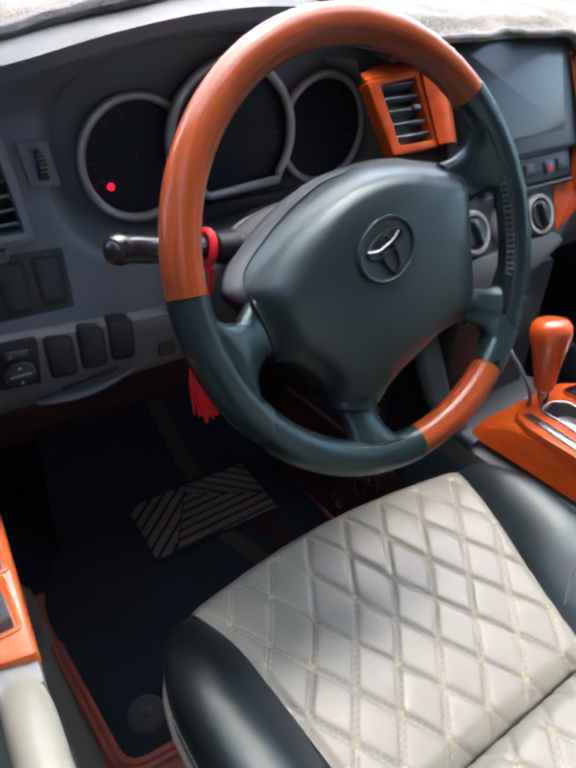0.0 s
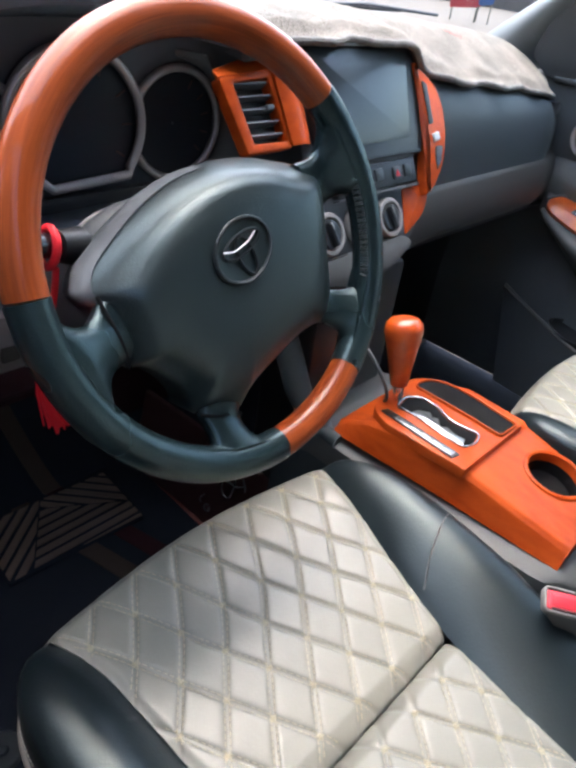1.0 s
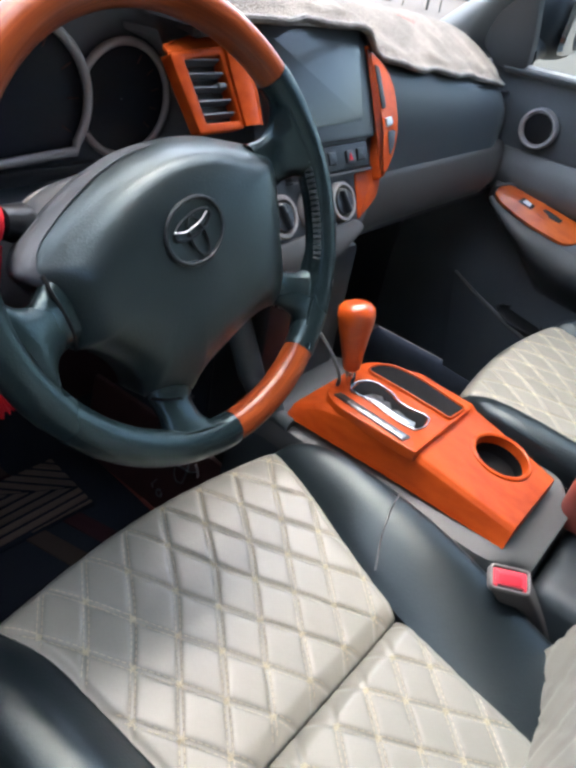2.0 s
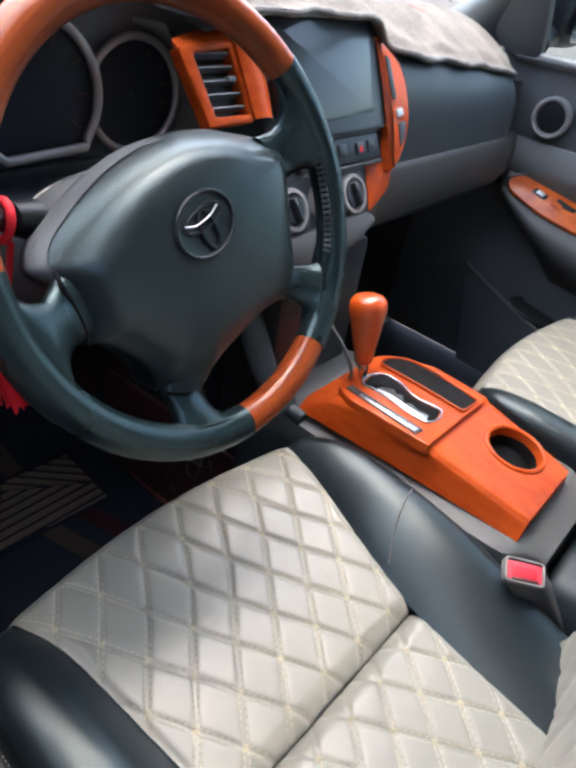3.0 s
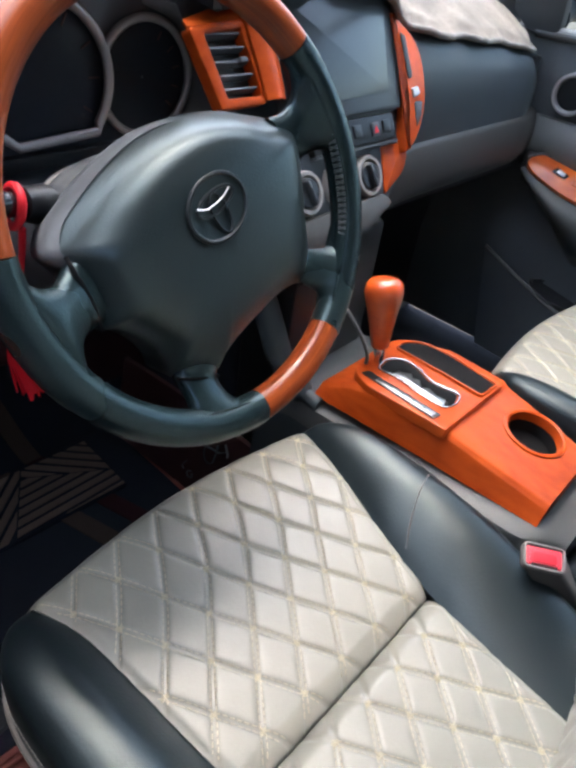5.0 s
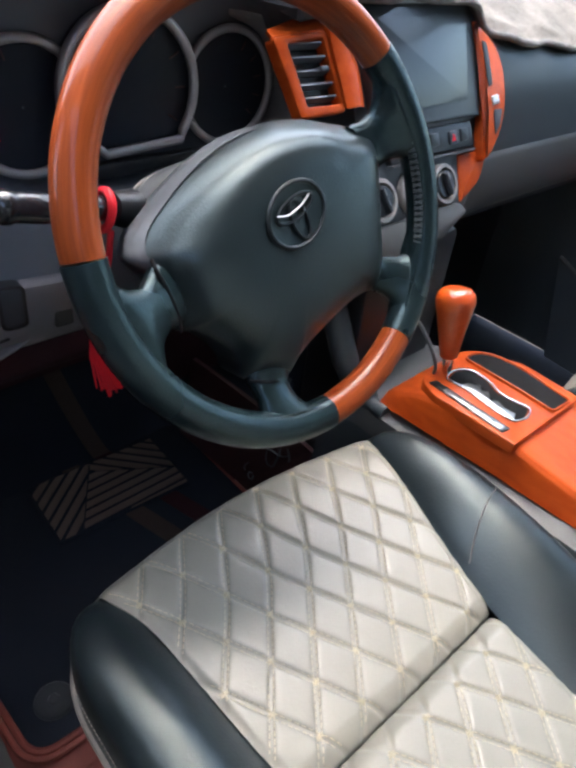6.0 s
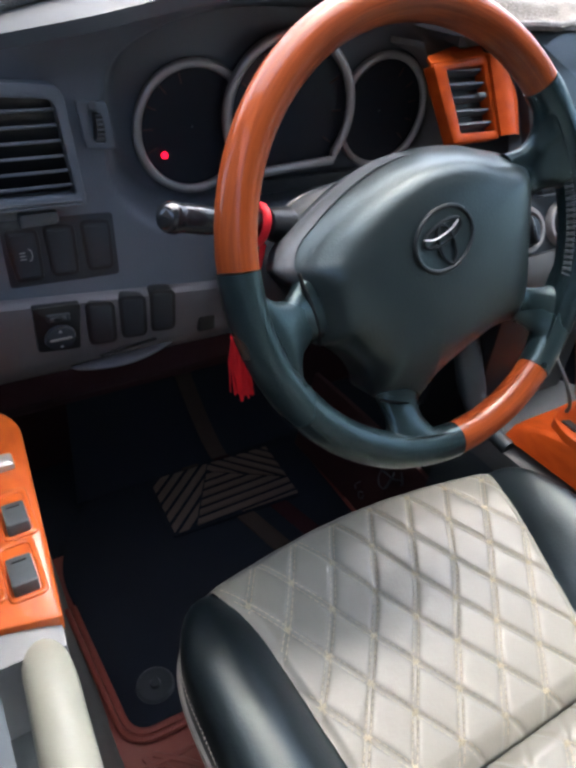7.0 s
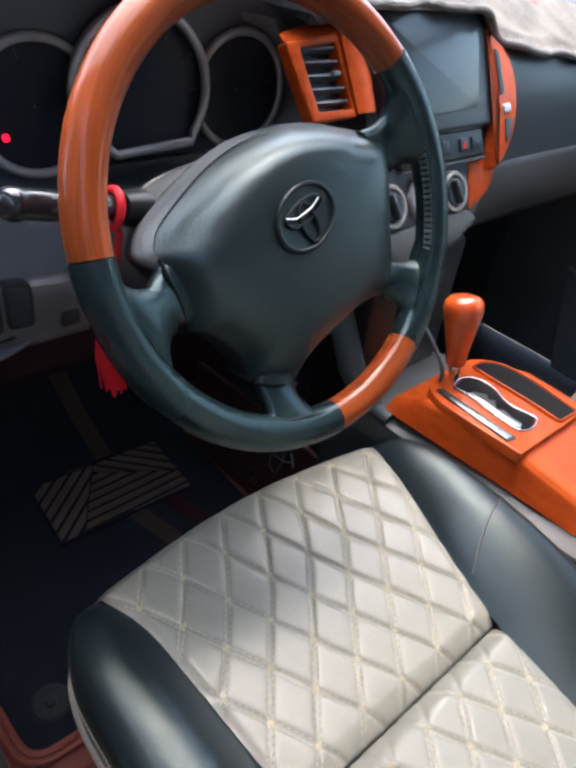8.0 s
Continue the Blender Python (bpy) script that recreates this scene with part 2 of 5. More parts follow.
def tube(points, radius, seg=12, closed=False, flat=1.0, up=None, bm=None):
    """A round rod along points; radius is one number or one for each point."""
    bm = bm or bmesh.new()
    P = [Vector(p) for p in points]
    n = len(P)
    R = radius if isinstance(radius, (list, tuple)) else [radius] * n
    rings = []
    nrm = None
    for i in range(n):
        a = P[i - 1] if (i or closed) else P[0]
        b = P[(i + 1) % n] if (i < n - 1 or closed) else P[-1]
        t = (b - a).normalized()
        if up is not None:
            nrm = Vector(up)
        elif nrm is None:
            nrm = Vector((0, 0, 1)) if abs(t.z) < 0.9 else Vector((1, 0, 0))
        nrm = (nrm - t * nrm.dot(t)).normalized()
        side = t.cross(nrm)
        rings.append([P[i] + (nrm * math.cos(2 * math.pi * k / seg) * flat + side * math.sin(2 * math.pi * k / seg)) * R[i] for k in range(seg)])
    if closed:
        rings.append(rings[0])
        fill(bm, rings, caps=(False, False))
        bmesh.ops.remove_doubles(bm, verts=bm.verts, dist=1e-7)
        return bm
    return fill(bm, rings)


def spline(pts, n=8, closed=False):
    """A smooth line through points."""
    P = [Vector(p) for p in pts]
    k, out = len(P), []
    for i in range(k if closed else k - 1):
        g = lambda j: P[j % k] if closed else P[max(0, min(k - 1, j))]
        a, b, c, d = g(i - 1), g(i), g(i + 1), g(i + 2)
        for j in range(n):
            t = j / n
            out.append(0.5 * ((2 * b) + (c - a) * t + (2 * a - 5 * b + 4 * c - d) * t * t + (3 * b - a - 3 * c + d) * t ** 3))
    if not closed:
        out.append(P[-1])
    return out


def lathe(m, profile, seg=32, capped=True):
    """Turns a profile of (radius, height) about the z axis of m."""
    rings = [[m @ Vector((r * math.cos(2 * math.pi * k / seg), r * math.sin(2 * math.pi * k / seg), h)) for k in range(seg)] for r, h in profile]
    return fill(bmesh.new(), rings, caps=(capped, capped))


def sheet(f, nu, nv, thick=0.0, way=(0, 0, -1)):
    """A sheet over f(u, v), u and v from 0 to 1, with a thickness."""
    bm = bmesh.new()
    top = [[bm.verts.new(f(i / nu, j / nv)) for j in range(nv + 1)] for i in range(nu + 1)]
    for i in range(nu):
        for j in range(nv):
            bm.faces.new((top[i][j], top[i + 1][j], top[i + 1][j + 1], top[i][j + 1]))
    if thick:
        w = Vector(way) * thick
        low = [[bm.verts.new(v.co + w) for v in row] for row in top]
        for i in range(nu):
            for j in range(nv):
                bm.faces.new((low[i][j], low[i][j + 1], low[i + 1][j + 1], low[i + 1][j]))
        for a, b in [((i, 0), (i + 1, 0)) for i in range(nu)] + [((i, nv), (i + 1, nv)) for i in range(nu)] + [((0, j), (0, j + 1)) for j in range(nv)] + [((nu, j), (nu, j + 1)) for j in range(nv)]:
            bm.faces.new((top[a[0]][a[1]], top[b[0]][b[1]], low[b[0]][b[1]], low[a[0]][a[1]]))
    return bm


def block(lo, hi, r=0.004, seg=2):
    bm = bmesh.new()
    bmesh.ops.create_cube(bm, size=1)
    lo, hi = Vector(lo), Vector(hi)
    for v in bm.verts:
        v.co = (lo + hi) / 2 + Vector((v.co.x * (hi.x - lo.x), v.co.y * (hi.y - lo.y), v.co.z * (hi.z - lo.z)))
    if r:
        bmesh.ops.bevel(bm, geom=list(bm.edges), offset=r, segments=seg, profile=0.5, affect="EDGES")
    return bm


def step(a, b, x):
    t = max(0.0, min(1.0, (x - a) / (b - a)))
    return t * t * (3 - 2 * t)


def along(table, x):
    """Reads a value between the rows of a table of (x, value)."""
    if x <= table[0][0]:
        return table[0][1]
    for (a, p), (b, q) in zip(table, table[1:]):
        if x <= b:
            return p + (q - p) * (x - a) / (b - a)
    return table[-1][1]


def bend(table, x):
    """Like along, but with a smooth curve through the rows."""
    n = len(table)
    if x <= table[0][0]:
        return table[0][1]
    for i in range(n - 1):
        (a, p), (b, q) = table[i], table[i + 1]
        if x <= b:
            slope = lambda j, k: (table[k][1] - table[j][1]) / (table[k][0] - table[j][0])
            m0, m1 = slope(max(0, i - 1), i + 1), slope(i, min(n - 1, i + 2))
            h, t = b - a, (x - a) / (b - a)
            return (2 * t ** 3 - 3 * t * t + 1) * p + (t ** 3 - 2 * t * t + t) * h * m0 + (3 * t * t - 2 * t ** 3) * q + (t ** 3 - t * t) * h * m1
    return table[-1][1]


def rect(x0, y0, x1, y1, r=0.003, n=4):
    return rpoly([(x0, y0), (x1, y0), (x1, y1), (x0, y1)], r, n)


# ---- outside ----
tagged(part("ground", sheet(lambda u, v: Vector((-150 + 300 * u, -150 + 300 * v, -0.55)), 24, 24, 0.2), M_GROUND), "pale sandy ground outside the car", "ground", kind="structure")


cowl = part("cowl", sheet(lambda u, v: Vector((-0.40 + 1.86 * u, 0.615 + 0.14 * v, bend([(-0.4, 0.735), (0.2, 0.762), (0.61, 0.771), (1.10, 0.779), (1.33, 0.757), (1.46, 0.742)], -0.40 + 1.86 * u) - 0.03 * (1 - v) ** 2)), 40, 8, 0.02), material("cowl_plastic", (0.035, 0.045, 0.042), 0.5))
tagged(cowl, "dark green-grey plastic cowl below the windscreen", "cowl", kind="structure")
bonnet = part("bonnet", sheet(lambda u, v: Vector((-0.38 + 1.82 * u, 0.76 + 0.95 * v, 0.728 - 0.06 * (2 * u - 1) ** 2 - 0.10 * v * v)), 30, 20, 0.60), M_PAINT)
tagged(bonnet, "silver-grey painted front end of the car", "bonnet", kind="structure")
wiper = thing("wiper", (0.9, 0.70, 0.77), "black wiper lying along the windscreen's foot", "wiper")
part("arm", tube([(0.55, 0.655, 0.778), (0.80, 0.660, 0.789), (1.10, 0.655, 0.790)], 0.005, 8), M_BLACK, wiper)
part("blade", tube([(0.62, 0.640, 0.785), (0.95, 0.645, 0.797), (1.22, 0.630, 0.787)], 0.004, 8), M_DARK, wiper)
M_FAR = material("far_wall", (0.075, 0.065, 0.058), 0.95, scale=0.5, grain=3, vary=0.4)
far = part("backdrop", block((-10, 33, -0.55), (60, 34, 3.2), 0), M_FAR)
tagged(far, "brownish far yard wall beyond the sandy ground", "backdrop", kind="structure")
far = part("backdrop_side", block((44, -40, -0.55), (45, 33, 3.2), 0), M_FAR)
tagged(far, "brownish far yard wall beside the sandy ground", "backdrop", kind="structure")


# Unseen wall, added to hold back sky light from the driver's side.
sky_block = part("sky_block_west", block((-1.32, -6.0, -0.55), (-1.2, 0.45, 2.1), 0.02), M_FAR)
tagged(sky_block, "unseen brownish wall added to block sky light from the driver's side", "wall", kind="structure")


def far_sheet(name, at, size, mat, label):
    """A sheet hung on a frame of two posts, facing the car."""
    b = Vector(at)
    t = thing(name, (b.x, b.y, -0.55), label, name.replace("_", " "))
    side = Vector((b.y, -b.x, 0)).normalized()
    m = plane_frame(b, side, (0, 0, 1))
    part("sheet", slab(m, rpoly([(-size[0], -size[1]), (size[0], -size[1] * 0.8), (size[0] * 0.96, size[1]), (-size[0], size[1] * 0.9)], 0.1), -0.03, 0.03, 0.02), mat, t)
    for k in (-0.8, 0.8):
        p = b + side * size[0] * k
        part("post", tube([(p.x, p.y, -0.55), (p.x, p.y, b.z)], 0.03, 8), M_GROUND, t)


M_BLUE = material("blue_sheet", (0.03, 0.075, 0.19), 0.6, scale=2)
M_TARP = material("red_tarp", (0.35, 0.015, 0.025), 0.6, scale=2)
far_sheet("blue_panel", (20.38, 21.34, -0.88), (1.3, 0.9), M_BLUE, "blue upright panel far off in the yard")
far_sheet("blue_panel", (22.02, 19.64, -0.59), (0.5, 0.9), M_BLUE, "narrow blue upright panel far off in the yard")
far_sheet("blue_panel", (25.88, 14.21, 0.35), (0.3, 0.3), M_BLUE, "small blue panel beside the red tarpaulin")
far_sheet("red_tarpaulin", (25.5, 14.88, 0.55), (0.6, 0.7), M_TARP, "bright red tarpaulin hung up far off")

mirror = thing("side_mirror", (1.22, 0.24, 0.74), "dark outside mirror on the passenger door", "side mirror")


def mirror_shell(u, v):
    a, b = 2 * math.pi * v, math.pi * u
    x = math.copysign(abs(math.cos(a)) ** 0.7, math.cos(a)) * 0.115
    z = math.copysign(abs(math.sin(a)) ** 0.7, math.sin(a)) * 0.082
    k = math.sin(b) ** 0.6
    return Vector((1.335 + x * k, 0.245 - 0.055 * math.cos(b), 0.815 + z * k))


part("housing", sheet(mirror_shell, 16, 32), M_DARK, mirror, "dark plastic housing")
part("mirror_glass", slab(plane_frame((1.335, 0.205, 0.815), (1, 0.15, 0), (0, 0, 1)), rpoly([(-0.095, -0.062), (0.09, -0.062), (0.095, 0.06), (-0.09, 0.064)], 0.03), 0.0, 0.012, 0.002), M_CHROME, mirror, "mirror glass")
part("foot", tube([(1.15, 0.225, 0.745), (1.22, 0.24, 0.755), (1.28, 0.245, 0.765)], [0.028, 0.024, 0.03], 12), M_DARK, mirror)


# ---- cabin shell ----
def shell():
    floor = part("floor", block((-0.42, -1.3, -0.06), (1.16, 0.62, -0.012), 0), M_CARPET)
    tagged(floor, "black carpeted cabin floor", "floor", kind="structure")
    wall = part("wall_front", sheet(lambda u, v: Vector((-0.42 + 1.58 * u, 0.60 + 0.02 * step(0, 0.5, v) - 0.03 * v, -0.012 + 0.75 * v)), 12, 12, 0.03, (0, 1, 0)), M_REDCARPET)
    tagged(wall, "dark maroon carpeted firewall at the footwell's end", "firewall", kind="structure")
    # Unseen rear wall, closed up to the roof to keep light out.
    back = part("rear_wall_block", block((-0.42, -1.36, -0.05), (1.16, -1.3, 1.20), 0.004), M_DARK)
    tagged(back, "unseen dark rear wall, closed to the roof to block light", "rear wall", kind="structure")
    roof = part("ceiling", sheet(lambda u, v: Vector((-0.30 + 1.34 * u, -1.3 + 1.19 * v, 1.20 + 0.05 * math.sin(math.pi * u) - 0.04 * (1 - v))), 20, 16, 0.04, (0, 0, 1)), M_ROOF)
    tagged(roof, "pale grey fabric headliner", "ceiling", kind="structure")
    for side, x0, x1 in ((1, -0.44, -0.375), (2, 1.105, 1.17)):
        kick = part("kick_panel_%d" % side, block((x0, 0.38, -0.012), (x1, 0.64, 0.75), 0.006), M_DARK)
        tagged(kick, "dark moulded kick panel beside the footwell", "kick panel", kind="structure")
        # Unseen sides, closed where rear windows belong, to keep light out.
        rear_side_block = part("rear_side_%d" % side, block((x0, -1.36, -0.05), (x1, -0.90, 1.20), 0.006), M_DARK)
        tagged(rear_side_block, "unseen dark side behind the door, closed to block window light", "side trim", kind="structure")
        inward = 0.19 if side == 1 else -0.19
        rear = part("pillar_%d" % side, sheet(lambda u, v: Vector((x0 + inward * v, -0.98 + 0.14 * u, 0.70 + 0.52 * v)), 6, 10, x1 - x0, (1, 0, 0)), M_PILLAR)
        tagged(rear, "dark grey trimmed door pillar", "pillar", kind="structure")


shell()

# front pillars, raked back from the dashboard's ends to the roof
def front_pillar(side, x, s):
    f = lambda u, v: Vector((x - s * (0.05 * math.sin(math.pi * u)) - s * 0.16 * v, (0.475 - 0.66 * v) * (1 - u) + u * (0.315 - 0.22 * v - 0.38 * v * v), 0.745 - 0.03 * u + 0.46 * v))
    ob = part("front_pillar_%d" % side, sheet(f, 12, 16, 0.05, (s, 0.02, 0)), M_PILLAR)
    tagged(ob, "dark grey moulded windscreen pillar trim", "pillar", kind="structure")


front_pillar(1, 1.14, 1)
front_pillar(2, -0.40, -1)

win = part("window_1", sheet(lambda u, v: Vector((-0.40 + 1.54 * u, 0.60 - 0.80 * v - 0.16 * (2 * u - 1) ** 2 * (1 - v), 0.76 + 0.46 * v)), 12, 6, 0.005, (0, 0.6, 0.8)), M_GLASS)
win.visible_shadow = False
tagged(win, "clear raked windscreen glass", "windscreen", kind="structure")


# ---- dashboard ----
dash = thing("dashboard", (0.36, 0.2, 0.45), "dark grey moulded dashboard with a hooded binnacle", "dashboard")
HOOD = [(-0.42, 0.752), (-0.34, 0.770), (-0.29, 0.782), (-0.23, 0.796), (-0.145, 0.814), (-0.055, 0.826), (0.03, 0.826), (0.09, 0.812), (0.13, 0.795), (0.20, 0.785)]


def dash_face(u, v):
    x = -0.42 + 0.62 * u
    top = bend(HOOD, x)
    z = 0.553 + (top - 0.553) * v
    # recess that holds the instruments
    q = (abs((x - 0.008) / 0.205)) ** 3.2 + (abs((z - 0.705) / 0.098)) ** 3.2
    deep = 1 - step(0.75, 1.25, q)
    lip = step(0.79, 1.0, v) ** 1.2 * step(-0.34, -0.2, x)
    y = 0.19 + 0.062 * deep - 0.035 * lip * (1 - deep)
    return Vector((x, y, z))


part("face_panel", sheet(dash_face, 124, 60, 0.006, (0, 1, 0)), M_DASH, dash, "dark grey binnacle panel")


def hood_top(u, v):
    x = -0.42 + 0.62 * u
    top = bend(HOOD, x)
    y0 = dash_face(u, 1.0).y
    a = min(1, v / 0.15)
    return Vector((x, y0 - 0.008 * math.sin(math.pi * a) + 0.42 * v, top + 0.012 * math.sin(a * math.pi / 2) - (top - 0.775) * step(0.2, 1, v)))


part("hood", sheet(hood_top, 60, 30, 0.01), material("hood_plastic", (0.048, 0.054, 0.06), 0.5), dash, "grey binnacle hood")

LOWER = [(0.0, 0.187, 0.564), (0.05, 0.180, 0.559), (0.5, 0.187, 0.517), (0.75, 0.198, 0.488), (1.0, 0.235, 0.455)]


def lower_trim(u, v):
    x = -0.42 + 0.56 * u
    return Vector((x, bend([(a, b) for a, b, c in LOWER], v), bend([(a, c) for a, b, c in LOWER], v) - 0.006 * u + (1 - v) * max(-0.008, min(0.012, 0.009 - 0.088 * (x + 0.30)))))


part("lower_trim", sheet(lower_trim, 50, 40, 0.004, (0, 1, 0)), M_TRIM, dash, "warm grey lower trim strip")
part("knee_panel", sheet(lambda u, v: Vector((-0.42 + 0.6 * u, 0.235 + 0.03 * v + 0.06 * step(0.4, 1, v), 0.468 - 0.13 * v)), 20, 12, 0.01, (0, 1, 0)), M_REDCARPET, dash, "dark maroon covered knee panel")
M_V = plane_frame((0, 0.19, 0), (1, 0, 0), (0, 0, 1))          # upright plane of the driver's panel
part("lip_groove", tube([(-0.235, 0.1895, 0.492), (-0.20, 0.1893, 0.4955), (-0.175, 0.1892, 0.498)], 0.0016, 6), M_BLACK, dash)
part("pull_lip", sheet(lambda u, v: Vector((-0.262 + 0.115 * u, 0.200 - 0.010 * math.sin(math.pi * u) * math.sin(math.pi * v), 0.478 + 0.008 * u - 0.014 * v * math.sin(math.pi * u) ** 0.6)), 24, 8, 0.004, (0, 1, 0)), M_TRIM, dash, "rounded pull lip under the trim strip")
part("fuse_cover", slab(M_V, rect(-0.305, 0.425, -0.265, 0.445), -0.08, -0.062), M_DARK, dash)
part("hinge_cover", slab(M_V, rect(-0.128, 0.495, -0.108, 0.525), -0.01, 0.004), M_BLACK, dash)

# passenger's side
PROFILE = [(0.0, 0.215, 0.0), (0.15, 0.188, 0.0), (0.45, 0.170, 0.0), (1.0, 0.164, 0.0)]


def passenger_face(u, v):
    x = 0.50 + 0.60 * u
    top = bend([(0.5, 0.776), (0.55, 0.757), (0.6, 0.745), (0.8, 0.729), (1.02, 0.703), (1.1, 0.684)], x)
    return Vector((x, bend([(a, b) for a, b, c in PROFILE], v) + 0.035 * step(0.98, 1.12, x), top + (0.585 - top) * v))


part("passenger_panel", sheet(passenger_face, 50, 30, 0.02, (0, 1, 0)), M_DASH_SHADE, dash, "passenger panel in dash grey, darkened for dimmer light")
BAND = [(0.0, 0.168, 0.587), (0.1, 0.158, 0.580), (0.55, 0.150, 0.535), (0.85, 0.158, 0.495), (1.0, 0.185, 0.478)]


def band(u, v):
    x = 0.40 + 0.69 * u
    return Vector((x, bend([(a, b) for a, b, c in BAND], v) + 0.02 * step(0.98, 1.1, x), bend([(a, c) for a, b, c in BAND], v) - 0.012 * step(0.62, 0.45, x)))


part("passenger_band", sheet(band, 40, 24, 0.01, (0, 1, 0)), M_TRIM_SHADE, dash, "grey band below the passenger panel, darkened for dimmer light")
part("underside", sheet(lambda u, v: Vector((0.40 + 0.72 * u, 0.185 + 0.25 * v, 0.477 - 0.10 * v)), 10, 8, 0.01), M_DARK, dash)
part("end_vent", slab(plane_frame((0, 0.205, 0), (1, 0, 0), (0, 0, 1)), rect(1.03, 0.655, 1.062, 0.685), 0.0, 0.012), M_BLACK, dash)


def dash_top_z(x, y):
    z = bend([(-0.42, 0.765), (-0.1, 0.812), (0.46, 0.812), (0.62, 0.800), (0.8, 0.792), (0.95, 0.778), (1.04, 0.758), (1.1, 0.73)], x)
    edge = bend([(0.1, 0.802), (0.42, 0.801), (0.478, 0.794), (0.513, 0.778), (0.548, 0.762), (0.585, 0.753), (0.672, 0.744), (0.8, 0.735), (0.924, 0.723), (1.036, 0.707), (1.1, 0.69)], x)
    k = step(0.19, 0.32, y)
    return edge + (z - edge) * k - 0.03 * step(0.42, 0.60, y)


part("top_pad", sheet(lambda u, v: Vector((0.185 + 0.915 * u, 0.205 + 0.38 * v, dash_top_z(0.185 + 0.915 * u, 0.205 + 0.38 * v) - 0.016)), 50, 20, 0.02), M_DASH, dash)


# ---- dash cover ----
def cover(x0, x1, y0, wav):
    def f(u, v):
        x = x0 + (x1 - x0) * u
        front = y0 + wav * (0.005 * math.sin(x * 38) + 0.003 * math.sin(x * 71 + 1)) + 0.045 * step(1.0, 1.09, x)
        y = front + (0.56 - front) * v
        n = noise.fractal(Vector((x * 16, y * 16, 3.1)), 1.0, 2.0, 4)
        hang = 0.012 * (1 - step(0.0, 0.06, v))
        return Vector((x, y, dash_top_z(x, y) + 0.004 * n - hang + 0.004))
    return f


rug = thing("dash_cover", (0.6, 0.35, 0.78), "beige plush dash cover with a dark bound edge on the dashboard", "dash cover")
fc = cover(0.18, 1.085, 0.190, 1)
part("plush", sheet(fc, 220, 70, 0.010), M_FUR, rug)
part("bound_edge", tube([fc(i / 150, 0) + Vector((0, -0.002, -0.004)) for i in range(151)] + [fc(1, j / 30) + Vector((0.002, 0, -0.004)) for j in range(1, 31)], 0.0045, 8), M_PIPING, rug, "dark grey bound edge")
fl = lambda u, v: Vector((-0.41 + 0.60 * u, hood_top((0.01 + 0.60 * u) / 0.62, 0).y + 0.034 + 0.004 * math.sin(u * 23) + 0.30 * v, hood_top((0.01 + 0.60 * u) / 0.62, (0.034 + 0.30 * v) / 0.42).z + 0.006 * step(0, 0.08, v) + 0.006 + 0.005 * noise.noise(Vector((u * 20, v * 12, 0)))))
part("plush", sheet(fl, 90, 40, 0.012), M_FUR, rug)
part("bound_edge", tube([fl(i / 80, 0) for i in range(81)], 0.0065, 8), M_PIPING, rug, "dark grey bound edge")
stain = [fc(0.60 + 0.05 * (i / 24), 0.26 + 0.012 * math.sin(i * 0.9)) + Vector((0, 0, 0.0005)) for i in range(25)]
part("embroidery", tube(stain, 0.0018, 6, flat=0.3), material("red_thread", (0.42, 0.16, 0.14), 0.8), rug, "small red embroidered mark")

# ---- instruments ----
cluster = thing("instrument_cluster", (0.0, 0.24, 0.69), "three round dark gauges in silver rings, one red lamp lit", "instrument cluster")
RING_Y = 0.236
GAUGES = ((-0.105, 0.692, 0.0588), (0.1255, 0.6945, 0.0590))
for cx, cz, r in GAUGES:
    s = -1 if cx < 0 else 1
    a0, a1 = (48, 330) if s < 0 else (-150, 158)
    pts = [(cx + r * math.cos(radians(a0 + (a1 - a0) * i / 60)), RING_Y + 0.006, cz + r * math.sin(radians(a0 + (a1 - a0) * i / 60))) for i in range(61)]
    g = part("gauge_ring", tube(pts, 0.0045, 12), M_GAUGE, cluster, "silver gauge ring")
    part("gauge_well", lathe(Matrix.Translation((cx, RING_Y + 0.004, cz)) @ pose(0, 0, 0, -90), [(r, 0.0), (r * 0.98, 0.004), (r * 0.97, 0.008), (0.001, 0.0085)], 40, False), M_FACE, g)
    f = plane_frame((cx, RING_Y + 0.0120, cz), (1, 0, 0), (0, 0, 1))
    for i in range(5):
        a = radians(205 - 25 * i) if s < 0 else radians(60 - 25 * i)
        c, sn = math.cos(a), math.sin(a)
        part("dial_mark", slab(f @ pose(0.046 * c, 0.046 * sn, 0, 0, 0, math.degrees(a)), rect(-0.005, -0.0007, 0.005, 0.0007, 0.0002), 0.0, 0.0008, 0.0002), M_MARK, g)
mid = [Vector((-0.002 + 0.0735 * math.cos(radians(a)), 0.7025 + 0.0735 * math.sin(radians(a)))) for a in range(-36, 218, 4)]
mid += [Vector((-0.046, 0.655)), Vector((-0.033, 0.645)), Vector((0.055, 0.650))]
g = part("gauge_ring", tube([(p.x, RING_Y - 0.004, p.y) for p in mid], 0.0050, 12, closed=True), M_GAUGE, cluster, "large silver gauge ring with a flat foot")
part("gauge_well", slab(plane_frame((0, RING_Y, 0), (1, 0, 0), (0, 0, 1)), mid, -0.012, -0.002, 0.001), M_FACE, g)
f = plane_frame((0, RING_Y + 0.0015, 0.703), (1, 0, 0), (0, 0, 1))
